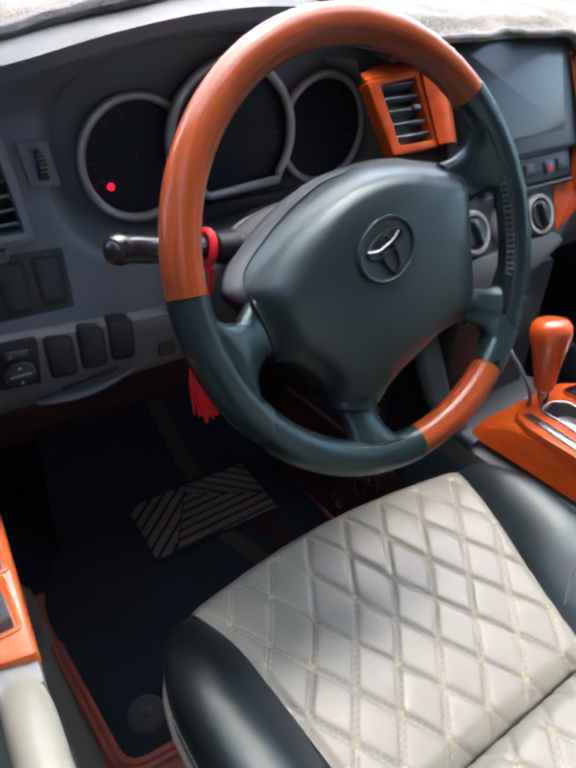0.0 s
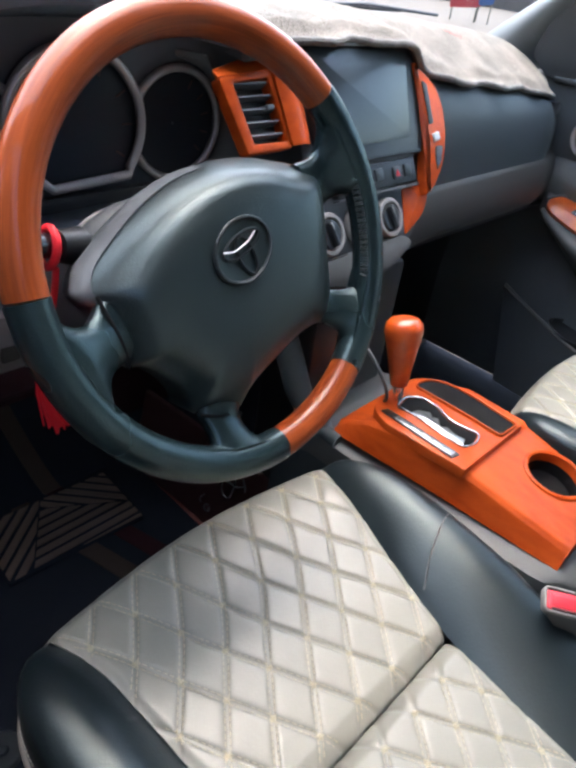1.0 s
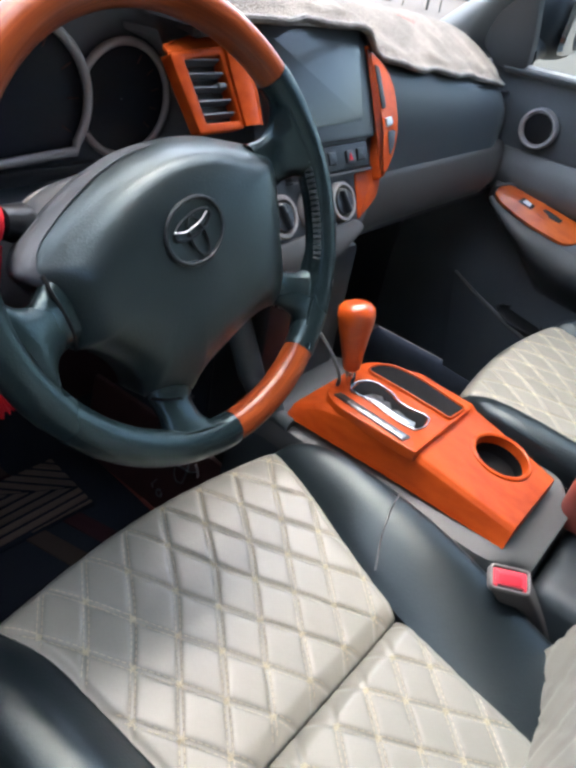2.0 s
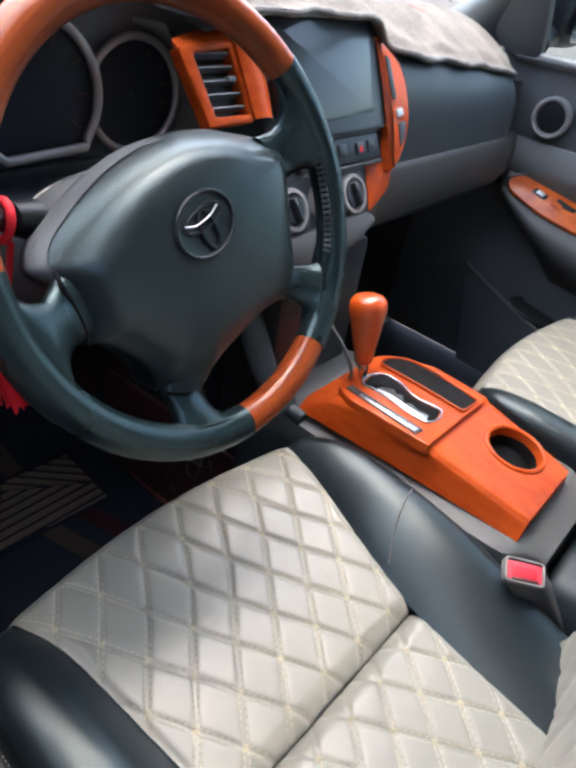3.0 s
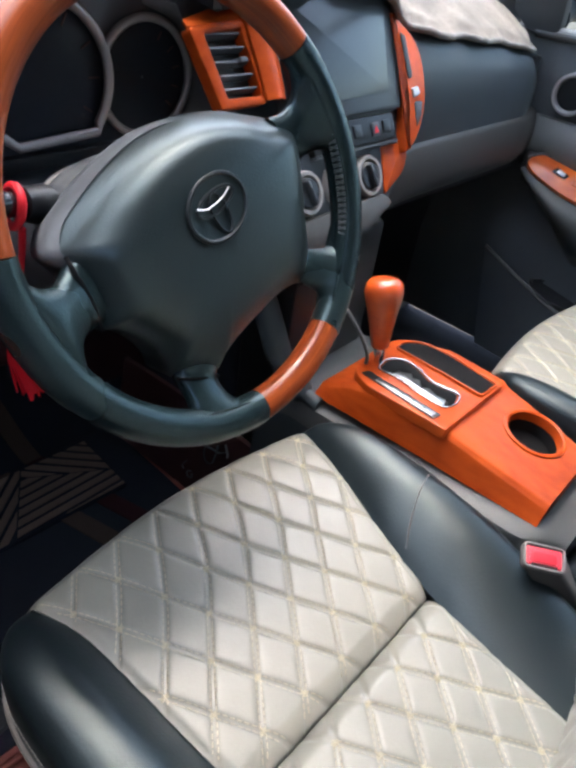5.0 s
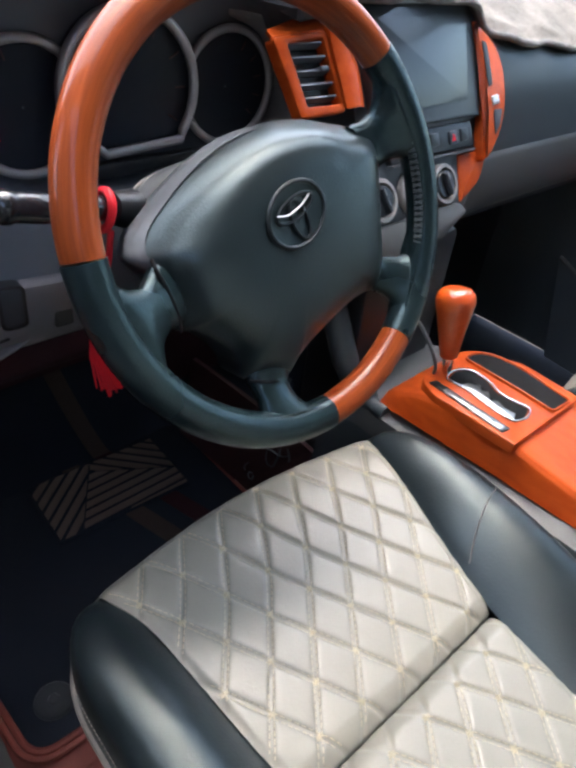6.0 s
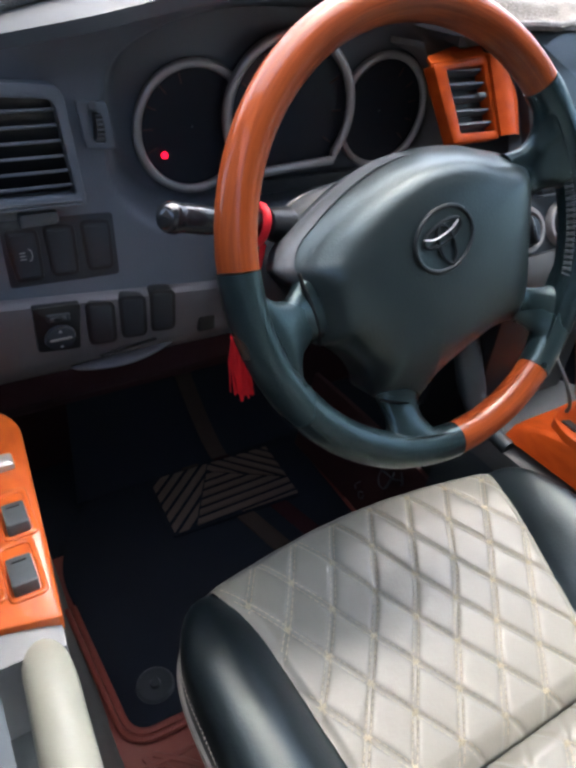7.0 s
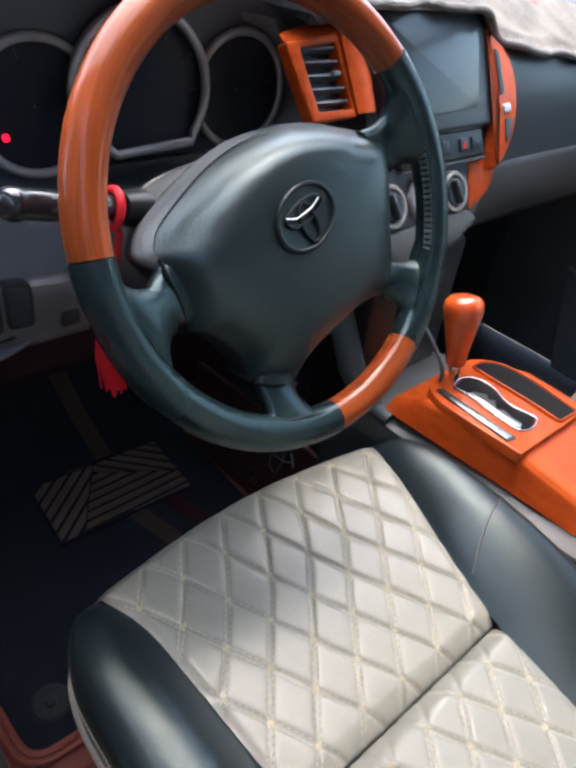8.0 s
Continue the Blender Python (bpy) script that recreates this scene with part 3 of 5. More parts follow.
for i in range(9):
    a = radians(215 - 31 * i)
    part("dial_mark", slab(f @ pose(0.058 * math.cos(a), 0.058 * math.sin(a), 0, 0, 0, math.degrees(a)), rect(-0.006, -0.0008, 0.006, 0.0008, 0.0002), 0.0, 0.0008, 0.0002), M_MARK, g)
part("warning_lamp", lathe(Matrix.Translation((-0.1355, RING_Y + 0.0115, 0.6675)) @ pose(0, 0, 0, 90), [(0.0034, 0), (0.0032, 0.002), (0.0015, 0.0026)], 16), M_REDLAMP, cluster, "lit red warning lamp")
part("lower_lens", slab(M_V, rpoly([(-0.075, 0.622), (0.095, 0.626), (0.10, 0.638), (-0.08, 0.638)], 0.005), -0.045, -0.035), M_BLACK, cluster)



def cheek(u, v):
    z = 0.635 + 0.135 * v
    a = Vector((0.1265 + math.sqrt(max(0.0, 0.0665 ** 2 - (z - 0.694) ** 2)), RING_Y + 0.012, z))
    k = (z - 0.680) / 0.078
    b = Vector((0.162 - 0.020 * k, 0.164 + 0.039 * k, z))
    return a + (b - a) * u + Vector((0.004 * math.sin(math.pi * u), 0, 0))


part("cheek", sheet(cheek, 10, 24, 0.004, (0.6, 0.8, 0)), material("cheek_grey", (0.17, 0.175, 0.18), 0.5), dash, "grey cheek between gauge and vent")

# ---- driver's air vent and switches ----
def air_vent(name, m, outer, inner, mat, n, d, label, knob=None, c=0.003):
    v = thing(name, m.translation + m.to_3x3() @ Vector((*inner[0], 0)), label, "air vent", "dashboard air vents")
    part("bezel", frame_slab(m, outer, inner, -0.013, d, c), mat, v)
    xs, ys = [p.x for p in inner], [p.y for p in inner]
    part("duct", slab(m, inset(inner, -0.001), -0.0155, -0.0125, 0.001), M_BLACK, v)
    y0, y1 = min(ys), max(ys)
    for i in range(n):
        y = y0 + (y1 - y0) * (i + 0.6) / n
        row = [p.x for p in inner if abs(p.y - y) < 0.5 * (y1 - y0)]
        # width of the opening at this height
        cut = []
        k = len(inner)
        for j in range(k):
            a, b = inner[j], inner[(j + 1) % k]
            if (a.y - y) * (b.y - y) < 0:
                cut.append(a.x + (b.x - a.x) * (y - a.y) / (b.y - a.y))
        if len(cut) < 2:
            continue
        s = m @ pose(0, y, -0.0058, -108)
        part("slat", slab(s, rect(min(cut) + 0.001, -0.006, max(cut) - 0.001, 0.006, 0.001, 2), -0.0011, 0.0011, 0.0006), M_SLAT, v)
    if knob:
        part("thumb_knob", slab(m, rect(knob[0] - 0.006, knob[1] - 0.003, knob[0] + 0.006, knob[1] + 0.003, 0.002), -0.012, 0.004, 0.002), M_GREY, v)
    return v


air_vent("air_vent", plane_frame((0, 0.176, 0), (1, 0, 0), (0, 0, 1)), rpoly([(-0.352, 0.658), (-0.2335, 0.6556), (-0.243, 0.751), (-0.352, 0.759)], [0.01, 0.008, 0.012, 0.01], 6),
         rpoly([(-0.347, 0.669), (-0.241, 0.6654), (-0.250, 0.741), (-0.347, 0.749)], [0.006, 0.005, 0.008, 0.006], 6), M_DASH, 7, 0.003, "dark grey slatted air vent beside the binnacle", (-0.302, 0.703), 0.0012)
for a, b in (((-0.352, 0.6645), (-0.2385, 0.6612)), ((-0.352, 0.6612), (-0.2365, 0.658))):
    part("bezel_line", tube([(a[0], 0.1725, a[1]), (b[0], 0.1725, b[1])], 0.0011, 6), M_GREY, dash)


def switch(name, poly, label, mat=M_DARK, d=0.0025, m=M_V, cat="switch", group=""):
    s = thing(name, m @ Vector((*poly[0], 0)), label, cat, group)
    part("bezel", slab(m, inset(poly, -0.0022), -0.01, max(0.0008, d - 0.001), 0.0006), M_BLACK, s)
    part("cap", slab(m, poly, -0.008, d, 0.003), mat, s)
    return s


tab = thing("vent_tab", (-0.275, 0.185, 0.645), "small grey thumb wheel below the air vent", "vent control")
part("wheel", slab(M_V, rect(-0.289, 0.638, -0.256, 0.651, 0.005), -0.005, 0.007, 0.004), M_SWITCH, tab)
part("rib", slab(M_V, rect(-0.282, 0.644, -0.262, 0.646, 0.0008), 0.0, 0.0068, 0.0005), M_DARK, tab)

dim = thing("dimmer_switch", (-0.215, 0.188, 0.715), "dark lamp dimmer thumbwheel in a square surround", "switch")
part("surround", frame_slab(M_V, rpoly([(-0.226, 0.698), (-0.200, 0.696), (-0.206, 0.734), (-0.231, 0.736)], 0.003, 4), rpoly([(-0.219, 0.703), (-0.209, 0.702), (-0.214, 0.728), (-0.222, 0.729)], 0.002, 4), -0.006, 0.0035, 0.001), M_DASH, dim)
part("thumbwheel", tube([(-0.2175, 0.190, 0.715), (-0.2115, 0.190, 0.715)], 0.011, 20), M_BLACK, dim)
for i in range(7):
    a = radians(-60 + 20 * i)
    part("ridge", tube([(-0.2178, 0.190 - 0.011 * math.cos(a), 0.715 + 0.011 * math.sin(a)), (-0.2112, 0.190 - 0.011 * math.cos(a), 0.715 + 0.011 * math.sin(a))], 0.0009, 6), M_GREY, dim)
part("lamp_mark", lathe(M_V @ Matrix.Translation((-0.218, 0.7325, 0.0045)), [(0.003, 0), (0.003, 0.001), (0.0022, 0.001)], 14), M_GREY, dim)

part("switch_plate", slab(M_V, rpoly([(-0.305, 0.583), (-0.207, 0.580), (-0.209, 0.641), (-0.305, 0.645)], 0.004), -0.006, 0.0006, 0.0004), M_DARK, dash, "darker plate behind the upper switches")
for i, x in enumerate((-0.299, -0.268, -0.236)):
    s = switch("switch_blank" if i else "fog_lamp_switch", rpoly([(x + 0.002, 0.590), (x + 0.022, 0.589), (x + 0.022, 0.633), (x - 0.001, 0.635)], 0.004), "black blank switch cover in the upper switch row" if i else "black fog lamp switch with a pale lamp symbol", group="upper switch row")
    if not i:
        for j in range(3):
            part("lamp_symbol", slab(M_V, rect(x + 0.006, 0.609 + 0.003 * j, x + 0.011, 0.610 + 0.003 * j, 0.0003), 0.001, 0.0032, 0.0003), M_LIGHTGREY, s)
        part("lamp_symbol", tube([M_V @ Vector((x + 0.0135 + 0.003 * math.cos(radians(-90 + 18 * k)), 0.613 + 0.0055 * math.sin(radians(-90 + 18 * k)), 0.003)) for k in range(11)], 0.0005, 5), M_LIGHTGREY, s)

M_L = plane_frame((-0.002, 0.2540, 0.006), (1, 0, 0), (0, -0.137, 1))
msw = thing("mirror_switch", (-0.27, 0.18, 0.535), "black mirror adjuster with a round pad in the lower trim", "switch", "lower switch row")
part("plate", slab(M_L, rpoly([(-0.291, 0.515), (-0.252, 0.510), (-0.248, 0.563), (-0.291, 0.567)], 0.003), -0.004, 0.002, 0.001), M_BLACK, msw)
part("selector", slab(M_L, rpoly([(-0.280, 0.549), (-0.259, 0.547), (-0.259, 0.556), (-0.280, 0.558)], 0.002), 0.0, 0.0045, 0.0015), M_DARK, msw)
part("pad", slab(M_L, oval(-0.270, 0.529, 0.0145, 0.0145, 28), 0.0, 0.0055, 0.0025), M_DARK, msw)
part("bar_mark", slab(M_L, rect(-0.280, 0.5275, -0.260, 0.5305, 0.001), 0.005, 0.0062, 0.0004), M_RING, msw)
for dx, dz in ((0, 0.009), (0, -0.009)):
    part("arrow_mark", slab(M_L, rpoly([(-0.272, 0.5285 + dz), (-0.268, 0.5285 + dz), (-0.270, 0.531 + dz)], 0.0003, 3), 0.005, 0.0061, 0.0003), M_LIGHTGREY, msw)
for x in (-0.2755, -0.2645):
    part("letter_mark", slab(M_L, rect(x - 0.002, 0.5508, x + 0.0015, 0.5545, 0.0006), 0.004, 0.005, 0.0003), M_GREY, msw)
for x, w in ((-0.241, 0.024), (-0.209, 0.0235), (-0.178, 0.023)):
    switch("switch_blank", rpoly([(x + 0.001, 0.511), (x + w, 0.509), (x + w - 0.001, 0.555), (x - 0.001, 0.559)], 0.005), "dark blank switch cover in the grey lower trim", d=0.0015, m=M_L, group="lower switch row")

# ---- steering wheel ----
TAU = radians(24.2)
NRM = Vector((0, -math.cos(TAU), math.sin(TAU)))
HUB = Vector((0, 0, 0.66))
M_W = plane_frame(HUB, (1, 0, 0), (0, math.sin(TAU), math.cos(TAU))) @ pose(0, 0, 0, 0, 0, 20)
wheel = thing("steering_wheel", HUB - NRM * 0.05, "four-spoke steering wheel, orange wood and dark leather, turned slightly", "steering wheel")
RC, RT = 0.178, 0.0152


def rim_arc(a0, a1, rt, taper=0.0):
    n = max(8, int(abs(a1 - a0) / 3))
    pts, rad = [], []
    for i in range(n + 1):
        a = radians(a0 + (a1 - a0) * i / n)
        pts.append(M_W @ Vector((RC * math.cos(a), RC * math.sin(a), 0)))
        rad.append(rt)
    return tube(pts, rad, 24, up=NRM)


def wooden(ob):
    """Lays the grain along the rim: length, and the way round the section."""
    at = ob.data.attributes.new("grain", "FLOAT_VECTOR", "POINT")
    back = M_W.inverted()
    for v in ob.data.vertices:
        q = back @ v.co
        r = math.hypot(q.x, q.y)
        at.data[v.index].vector = (math.atan2(q.y, q.x) * RC * 1.5, (r - RC) / RT * 1.2, q.z / RT * 1.2)
    return ob


wooden(part("upper_rim", rim_arc(20.5, 158.5, RT), M_RIM, wheel, "varnished orange wood rim section"))
wooden(part("lower_rim", rim_arc(-107.5, -71, RT), M_RIM, wheel, "varnished orange wood rim section"))
part("grip", rim_arc(158.8, 252.2, RT + 0.0006), M_WHEEL, wheel, "dark leather grip")
part("grip", rim_arc(20.2, -70.7, RT + 0.0006), M_WHEEL, wheel, "dark leather grip")


def spoke(top, low, h0, h1, z0, z1):
    """A leather-covered arm between two edge lines, from inside the pad to the rim."""
    P, Q = spline([Vector((*p, 0)) for p in top], 5), spline([Vector((*p, 0)) for p in low], 5)
    rings, n = [], len(P) - 1
    for i, (p, q) in enumerate(zip(P, Q)):
        k = i / n
        c, w = (p + q) / 2, (p - q) / 2
        h, z = h0 + (h1 - h0) * k, z0 + (z1 - z0) * step(0.1, 0.9, k)
        ring = []
        for j in range(28):
            g = 2 * math.pi * j / 28
            cx, sx = math.cos(g), math.sin(g)
            e = c + w * math.copysign(abs(cx) ** 0.8, cx)
            ring.append(M_W @ Vector((e.x, e.y, z + math.copysign(abs(sx) ** 0.8, sx) * h)))
        rings.append(ring)
    return fill(bmesh.new(), rings)


SPOKES = (
    (((-0.100, 0.034), (-0.119, 0.031), (-0.132, 0.027), (-0.143, 0.027), (-0.155, 0.037), (-0.165, 0.062)), ((-0.105, -0.030), (-0.122, -0.020), (-0.138, -0.016), (-0.150, -0.017), (-0.159, -0.028), (-0.167, -0.055))),
    (((0.118, 0.022), (0.137, 0.018), (0.148, 0.021), (0.156, 0.032), (0.160, 0.048), (0.163, 0.066)), ((0.116, -0.032), (0.133, -0.027), (0.146, -0.027), (0.157, -0.031), (0.164, -0.042), (0.167, -0.064))),
    (((-0.092, -0.085), (-0.100, -0.095), (-0.103, -0.107), (-0.107, -0.118), (-0.117, -0.124), (-0.139, -0.108)), ((-0.056, -0.112), (-0.066, -0.123), (-0.070, -0.135), (-0.067, -0.148), (-0.056, -0.158), (-0.030, -0.173))),
    (((0.086, -0.092), (0.098, -0.102), (0.112, -0.110), (0.124, -0.112), (0.136, -0.105), (0.150, -0.086)), ((0.056, -0.108), (0.067, -0.120), (0.075, -0.131), (0.077, -0.140), (0.070, -0.150), (0.050, -0.168))),
)
for top, low in SPOKES:
    part("spoke", spoke(top, low, 0.0105, 0.0125, -0.0165, -0.001), M_WHEEL, wheel)

PAD = [(-0.128, -0.022), (-0.124, -0.004), (-0.122, 0.010), (-0.121, 0.024), (-0.119, 0.036), (-0.107, 0.042), (-0.083, 0.050), (-0.051, 0.058), (-0.020, 0.063), (0.014, 0.064), (0.046, 0.060), (0.078, 0.051), (0.109, 0.038), (0.130, 0.024), (0.139, 0.013), (0.141, -0.005), (0.136, -0.022), (0.124, -0.046), (0.112, -0.069), (0.103, -0.092), (0.094, -0.108), (0.081, -0.120), (0.068, -0.121), (0.057, -0.117), (0.032, -0.113), (-0.001, -0.113), (-0.030, -0.114), (-0.053, -0.118), (-0.066, -0.122), (-0.083, -0.109), (-0.100, -0.095), (-0.097, -0.080), (-0.099, -0.063), (-0.106, -0.047), (-0.116, -0.032)]
outline = spline([Vector(p) for p in PAD], 5, True)
mid_pt = Vector((0, -0.012))
rings = []
PAD_RINGS = ((0.97, -0.055, -0.070), (1.0, -0.021, -0.042), (0.994, -0.0168, -0.0385), (0.975, -0.0118, -0.0325), (0.945, -0.0068, -0.0245), (0.905, -0.0010, -0.0160), (0.86, 0.0045, -0.0075), (0.80, 0.0085, 0.0015), (0.73, 0.0108, 0.0080), (0.64, 0.0122, 0.0116), (0.50, 0.0132, 0.0132), (0.25, 0.0138, 0.0138), (0.02, 0.014, 0.014))
for k, z_low, z_top in PAD_RINGS:
    ring, soft = [], min(1.0, (1 - k) * 2.2)
    for p in outline:
        d = p - mid_pt
        e = d * (1 / math.hypot(d.x / 0.124, d.y / 0.090))
        q = mid_pt + (d + (e - d) * soft) * k
        up = step(0.012, 0.042, p.y + 0.09 * p.x)
        drop = (z_low - z_top) * up
        ring.append(M_W @ Vector((q.x - 0.75 * drop, q.y + 0.36 * drop, z_low - drop)))
    rings.append(ring)
part("pad", fill(bmesh.new(), rings), M_PAD, wheel, "dark grained centre pad")
# smooth grey skirt under the pad's upper left edge
upper = [i for i, p in enumerate(outline) if p.y + 0.09 * p.x > 0.016 and p.x < 0.05]
skirt_mid = M_W @ Vector((0, -0.012, -0.03))


def skirt(u, v):
    i = upper[round(u * (len(upper) - 1))]
    k = min(2, int(v * 3))
    p = rings[1 + k][i].lerp(rings[2 + k][i], v * 3 - k)
    return p + (p - skirt_mid).normalized() * 0.0016 * math.sin(math.pi * min(1, 0.04 + 4 * min(u, 1 - u)) / 2)


part("pad_skirt", sheet(skirt, len(upper) - 1, 9, 0.0008), M_SKIRT, wheel, "smooth grey plastic skirt")
for line in (((-0.119, 0.036, -0.010), (-0.1225, 0.024, -0.0050), (-0.1235, 0.010, -0.0048), (-0.1255, -0.004, -0.0052), (-0.129, -0.022, -0.0110)), ((0.137, 0.017, -0.014), (0.1415, 0.005, -0.0115), (0.1415, -0.008, -0.0115), (0.137, -0.022, -0.014)),
             ((-0.101, -0.095, -0.010), (-0.092, -0.103, -0.0055), (-0.083, -0.110, -0.0055), (-0.066, -0.123, -0.010)), ((0.095, -0.108, -0.014), (0.088, -0.116, -0.0115), (0.080, -0.122, -0.0115), (0.068, -0.122, -0.014))):
    part("pad_seam", tube(spline([M_W @ Vector(p) for p in line], 4), 0.0016, 6), M_PIT, wheel)
emb = part("emblem_ring", tube([M_W @ Vector((0.0315 * math.cos(a), 0.0245 * math.sin(a) + 0.0005, 0.0148)) for a in [2 * math.pi * i / 48 for i in range(48)]], 0.0021, 8, closed=True), M_EMB, wheel, "dark chrome emblem ring")
part("emblem_dish", lathe(M_W @ Matrix.Diagonal((1, 0.78, 1, 1)), [(0.031, 0.0125), (0.031, 0.0148), (0.026, 0.0142), (0.001, 0.0142)]), M_PAD, emb)
part("emblem_bar", tube([M_W @ Vector((0.021 * math.cos(a), 0.006 + 0.008 * math.sin(a), 0.0152)) for a in [2 * math.pi * i / 36 for i in range(36)]], 0.0016, 6, closed=True), M_EMB, emb)
part("emblem_bar", tube([M_W @ Vector((0.008 * math.cos(a), -0.004 + 0.0165 * math.sin(a), 0.0155)) for a in [2 * math.pi * i / 36 for i in range(36)]], 0.0014, 6, closed=True), M_EMB, emb)
# Silver line stands in for the highlight on the dark chrome arc.
part("emblem_glint", tube(spline([M_W @ Vector((x, y, 0.0168)) for x, y in ((-0.021, 0.0105), (-0.012, 0.0058), (-0.003, 0.0050), (0.008, 0.0055), (0.0175, 0.0085))], 5), 0.0008, 6), M_SILVER, emb, "bright glint on the emblem's arc, made as a silver line")
part("letter_bars", slab(M_W, rect(-0.022, -0.0635, 0.010, -0.0605, 0.0005), 0.004, 0.0101, 0.0004), M_BLACK, wheel, "small embossed lettering too faint to read")
# lacing at the inner side of the grip
for i in range(34):
    a = radians(-8 - 31 * i / 33)
    b = a - 0.016 * (1 if i % 2 else -1)
    p = M_W @ Vector(((RC - 0.0156) * math.cos(a), (RC - 0.0156) * math.sin(a), 0.0030))
    q = M_W @ Vector(((RC - 0.0126) * math.cos(b), (RC - 0.0126) * math.sin(b), 0.0100))
    part("stitch", tube([p, q], 0.0008, 5), M_LACE, wheel)

# ---- steering column, stalk and tassel ----
column = thing("steering_column", HUB - NRM * 0.15, "dark grey moulded steering column shroud", "steering column")


def shroud(u, v):
    s = 0.055 + 0.16 * u
    g = 2 * math.pi * v
    c = HUB - NRM * s
    k = math.sin(min(1, u / 0.12) * math.pi / 2) * 0.25 + 0.75
    cx, sn = math.cos(g), math.sin(g)
    return c + Vector((1, 0, 0)) * math.copysign(abs(cx) ** 0.7, cx) * 0.106 * k + Vector((0, math.sin(TAU), math.cos(TAU))) * math.copysign(abs(sn) ** 0.8, sn) * (0.066 - 0.055 * u if sn > 0 else 0.07) * k


part("shroud", sheet(shroud, 16, 48), M_SHROUD, column)
part("hub_boss", lathe(plane_frame(HUB - NRM * 0.065, (1, 0, 0), (0, math.sin(TAU), math.cos(TAU))), [(0.055, -0.01), (0.058, 0.0), (0.055, 0.03), (0.045, 0.035)], 36), M_DARK, column)
# Pale tube stands in for light caught by the shroud's upper edge.
part("edge_curve", tube(spline([(-0.101, 0.084, 0.652), (-0.087, 0.089, 0.667), (-0.069, 0.091, 0.674), (-0.046, 0.093, 0.677), (-0.026, 0.094, 0.678)], 5), 0.0018, 8), M_RING, column, "lit upper edge of the shroud, made as a pale tube")
stalk = part("stalk", tube(spline([(-0.085, 0.075, 0.655), (-0.13, 0.065, 0.668), (-0.165, 0.06, 0.676), (-0.19, 0.06, 0.682), (-0.205, 0.06, 0.685), (-0.214, 0.06, 0.687)], 5), [0.0095] * 6 + [0.010] * 6 + [0.011] * 6 + [0.0122] * 2 + [0.0119, 0.0112, 0.0100, 0.0082, 0.005, 0.002], 18), M_GLOSS, column, "glossy dark turn signal stalk")
part("collar", tube([(-0.100, 0.071, 0.659), (-0.122, 0.066, 0.666)], [0.016, 0.0125], 18), M_BLACK, stalk)

tassel = thing("tassel", (-0.13, 0.07, 0.66), "bright red silk tassel hanging from the stalk", "tassel")
part("loop", tube([Vector((-0.128, 0.066, 0.666)) + Vector((0.004 * math.cos(a), 0.013 * math.sin(a), 0.014 * math.cos(a))) for a in [2 * math.pi * i / 20 for i in range(20)]], 0.0034, 8, closed=True), M_RED, tassel)
part("cord", tube(spline([(-0.127, 0.058, 0.652), (-0.130, 0.062, 0.62), (-0.134, 0.072, 0.585), (-0.138, 0.078, 0.556)], 6), 0.0026, 8), M_RED, tassel)
part("knot", tube([(-0.138, 0.078, 0.562), (-0.138, 0.078, 0.556), (-0.138, 0.078, 0.548)], [0.003, 0.0062, 0.004], 12), M_RED, tassel)
rng = random.Random(4)
bm = bmesh.new()
for i in range(170):
    a, r = rng.uniform(0, 2 * math.pi), rng.uniform(0, 0.0045)
    d = Vector((math.cos(a) * r, math.sin(a) * r, 0))
    ln = rng.uniform(0.048, 0.068)
    sway = Vector((0.009 + rng.uniform(-0.003, 0.003), rng.uniform(-0.004, 0.004), 0))
    p0 = Vector((-0.138, 0.078, 0.552)) + d
    tube([p0, p0 + d * 0.9 + sway * 0.35 + Vector((0, 0, -ln * 0.5)), p0 + d * 1.15 + sway + Vector((0, 0, -ln))], 0.0010, 4, bm=bm)
tagged(part("fringe", bm, M_RED, tassel), kind="stuff")

# ---- centre stack ----
M_S = plane_frame((0, 0.0985, 0.56), (1, 0, 0), (0, 0.447, 0.894))   # sloping front; v = (z - 0.56) / 0.894


def vz(z):
    return (z - 0.56) / 0.894


def sp(pts, r, n=5):
    return rpoly([(x, vz(z)) for x, z in pts], r, n)


stack = thing("centre_stack", (0.375, 0.15, 0.5), "dark centre stack with orange wood side trims", "centre console")
part("carrier", slab(M_S, sp([(0.25, 0.528), (0.36, 0.524), (0.44, 0.548), (0.512, 0.605), (0.515, 0.775), (0.262, 0.778), (0.245, 0.62)], [0.02, 0.02, 0.02, 0.02, 0.008, 0.008, 0.02]), -0.10, -0.004, 0.004), M_DARK, stack)
part("chin", slab(M_S, sp([(0.225, 0.530), (0.30, 0.516), (0.37, 0.522), (0.44, 0.545), (0.42, 0.560), (0.24, 0.556)], 0.012), -0.06, 0.004, 0.004), M_TRIM_SHADE, stack, "dark grey trim below the climate dials")
part("wood_corner", slab(M_S, sp([(0.429, 0.556), (0.484, 0.577), (0.502, 0.600), (0.492, 0.614), (0.438, 0.614)], [0.006, 0.02, 0.01, 0.006, 0.004]), -0.03, -0.002, 0.003), M_WOOD, stack, "orange wood corner trim")
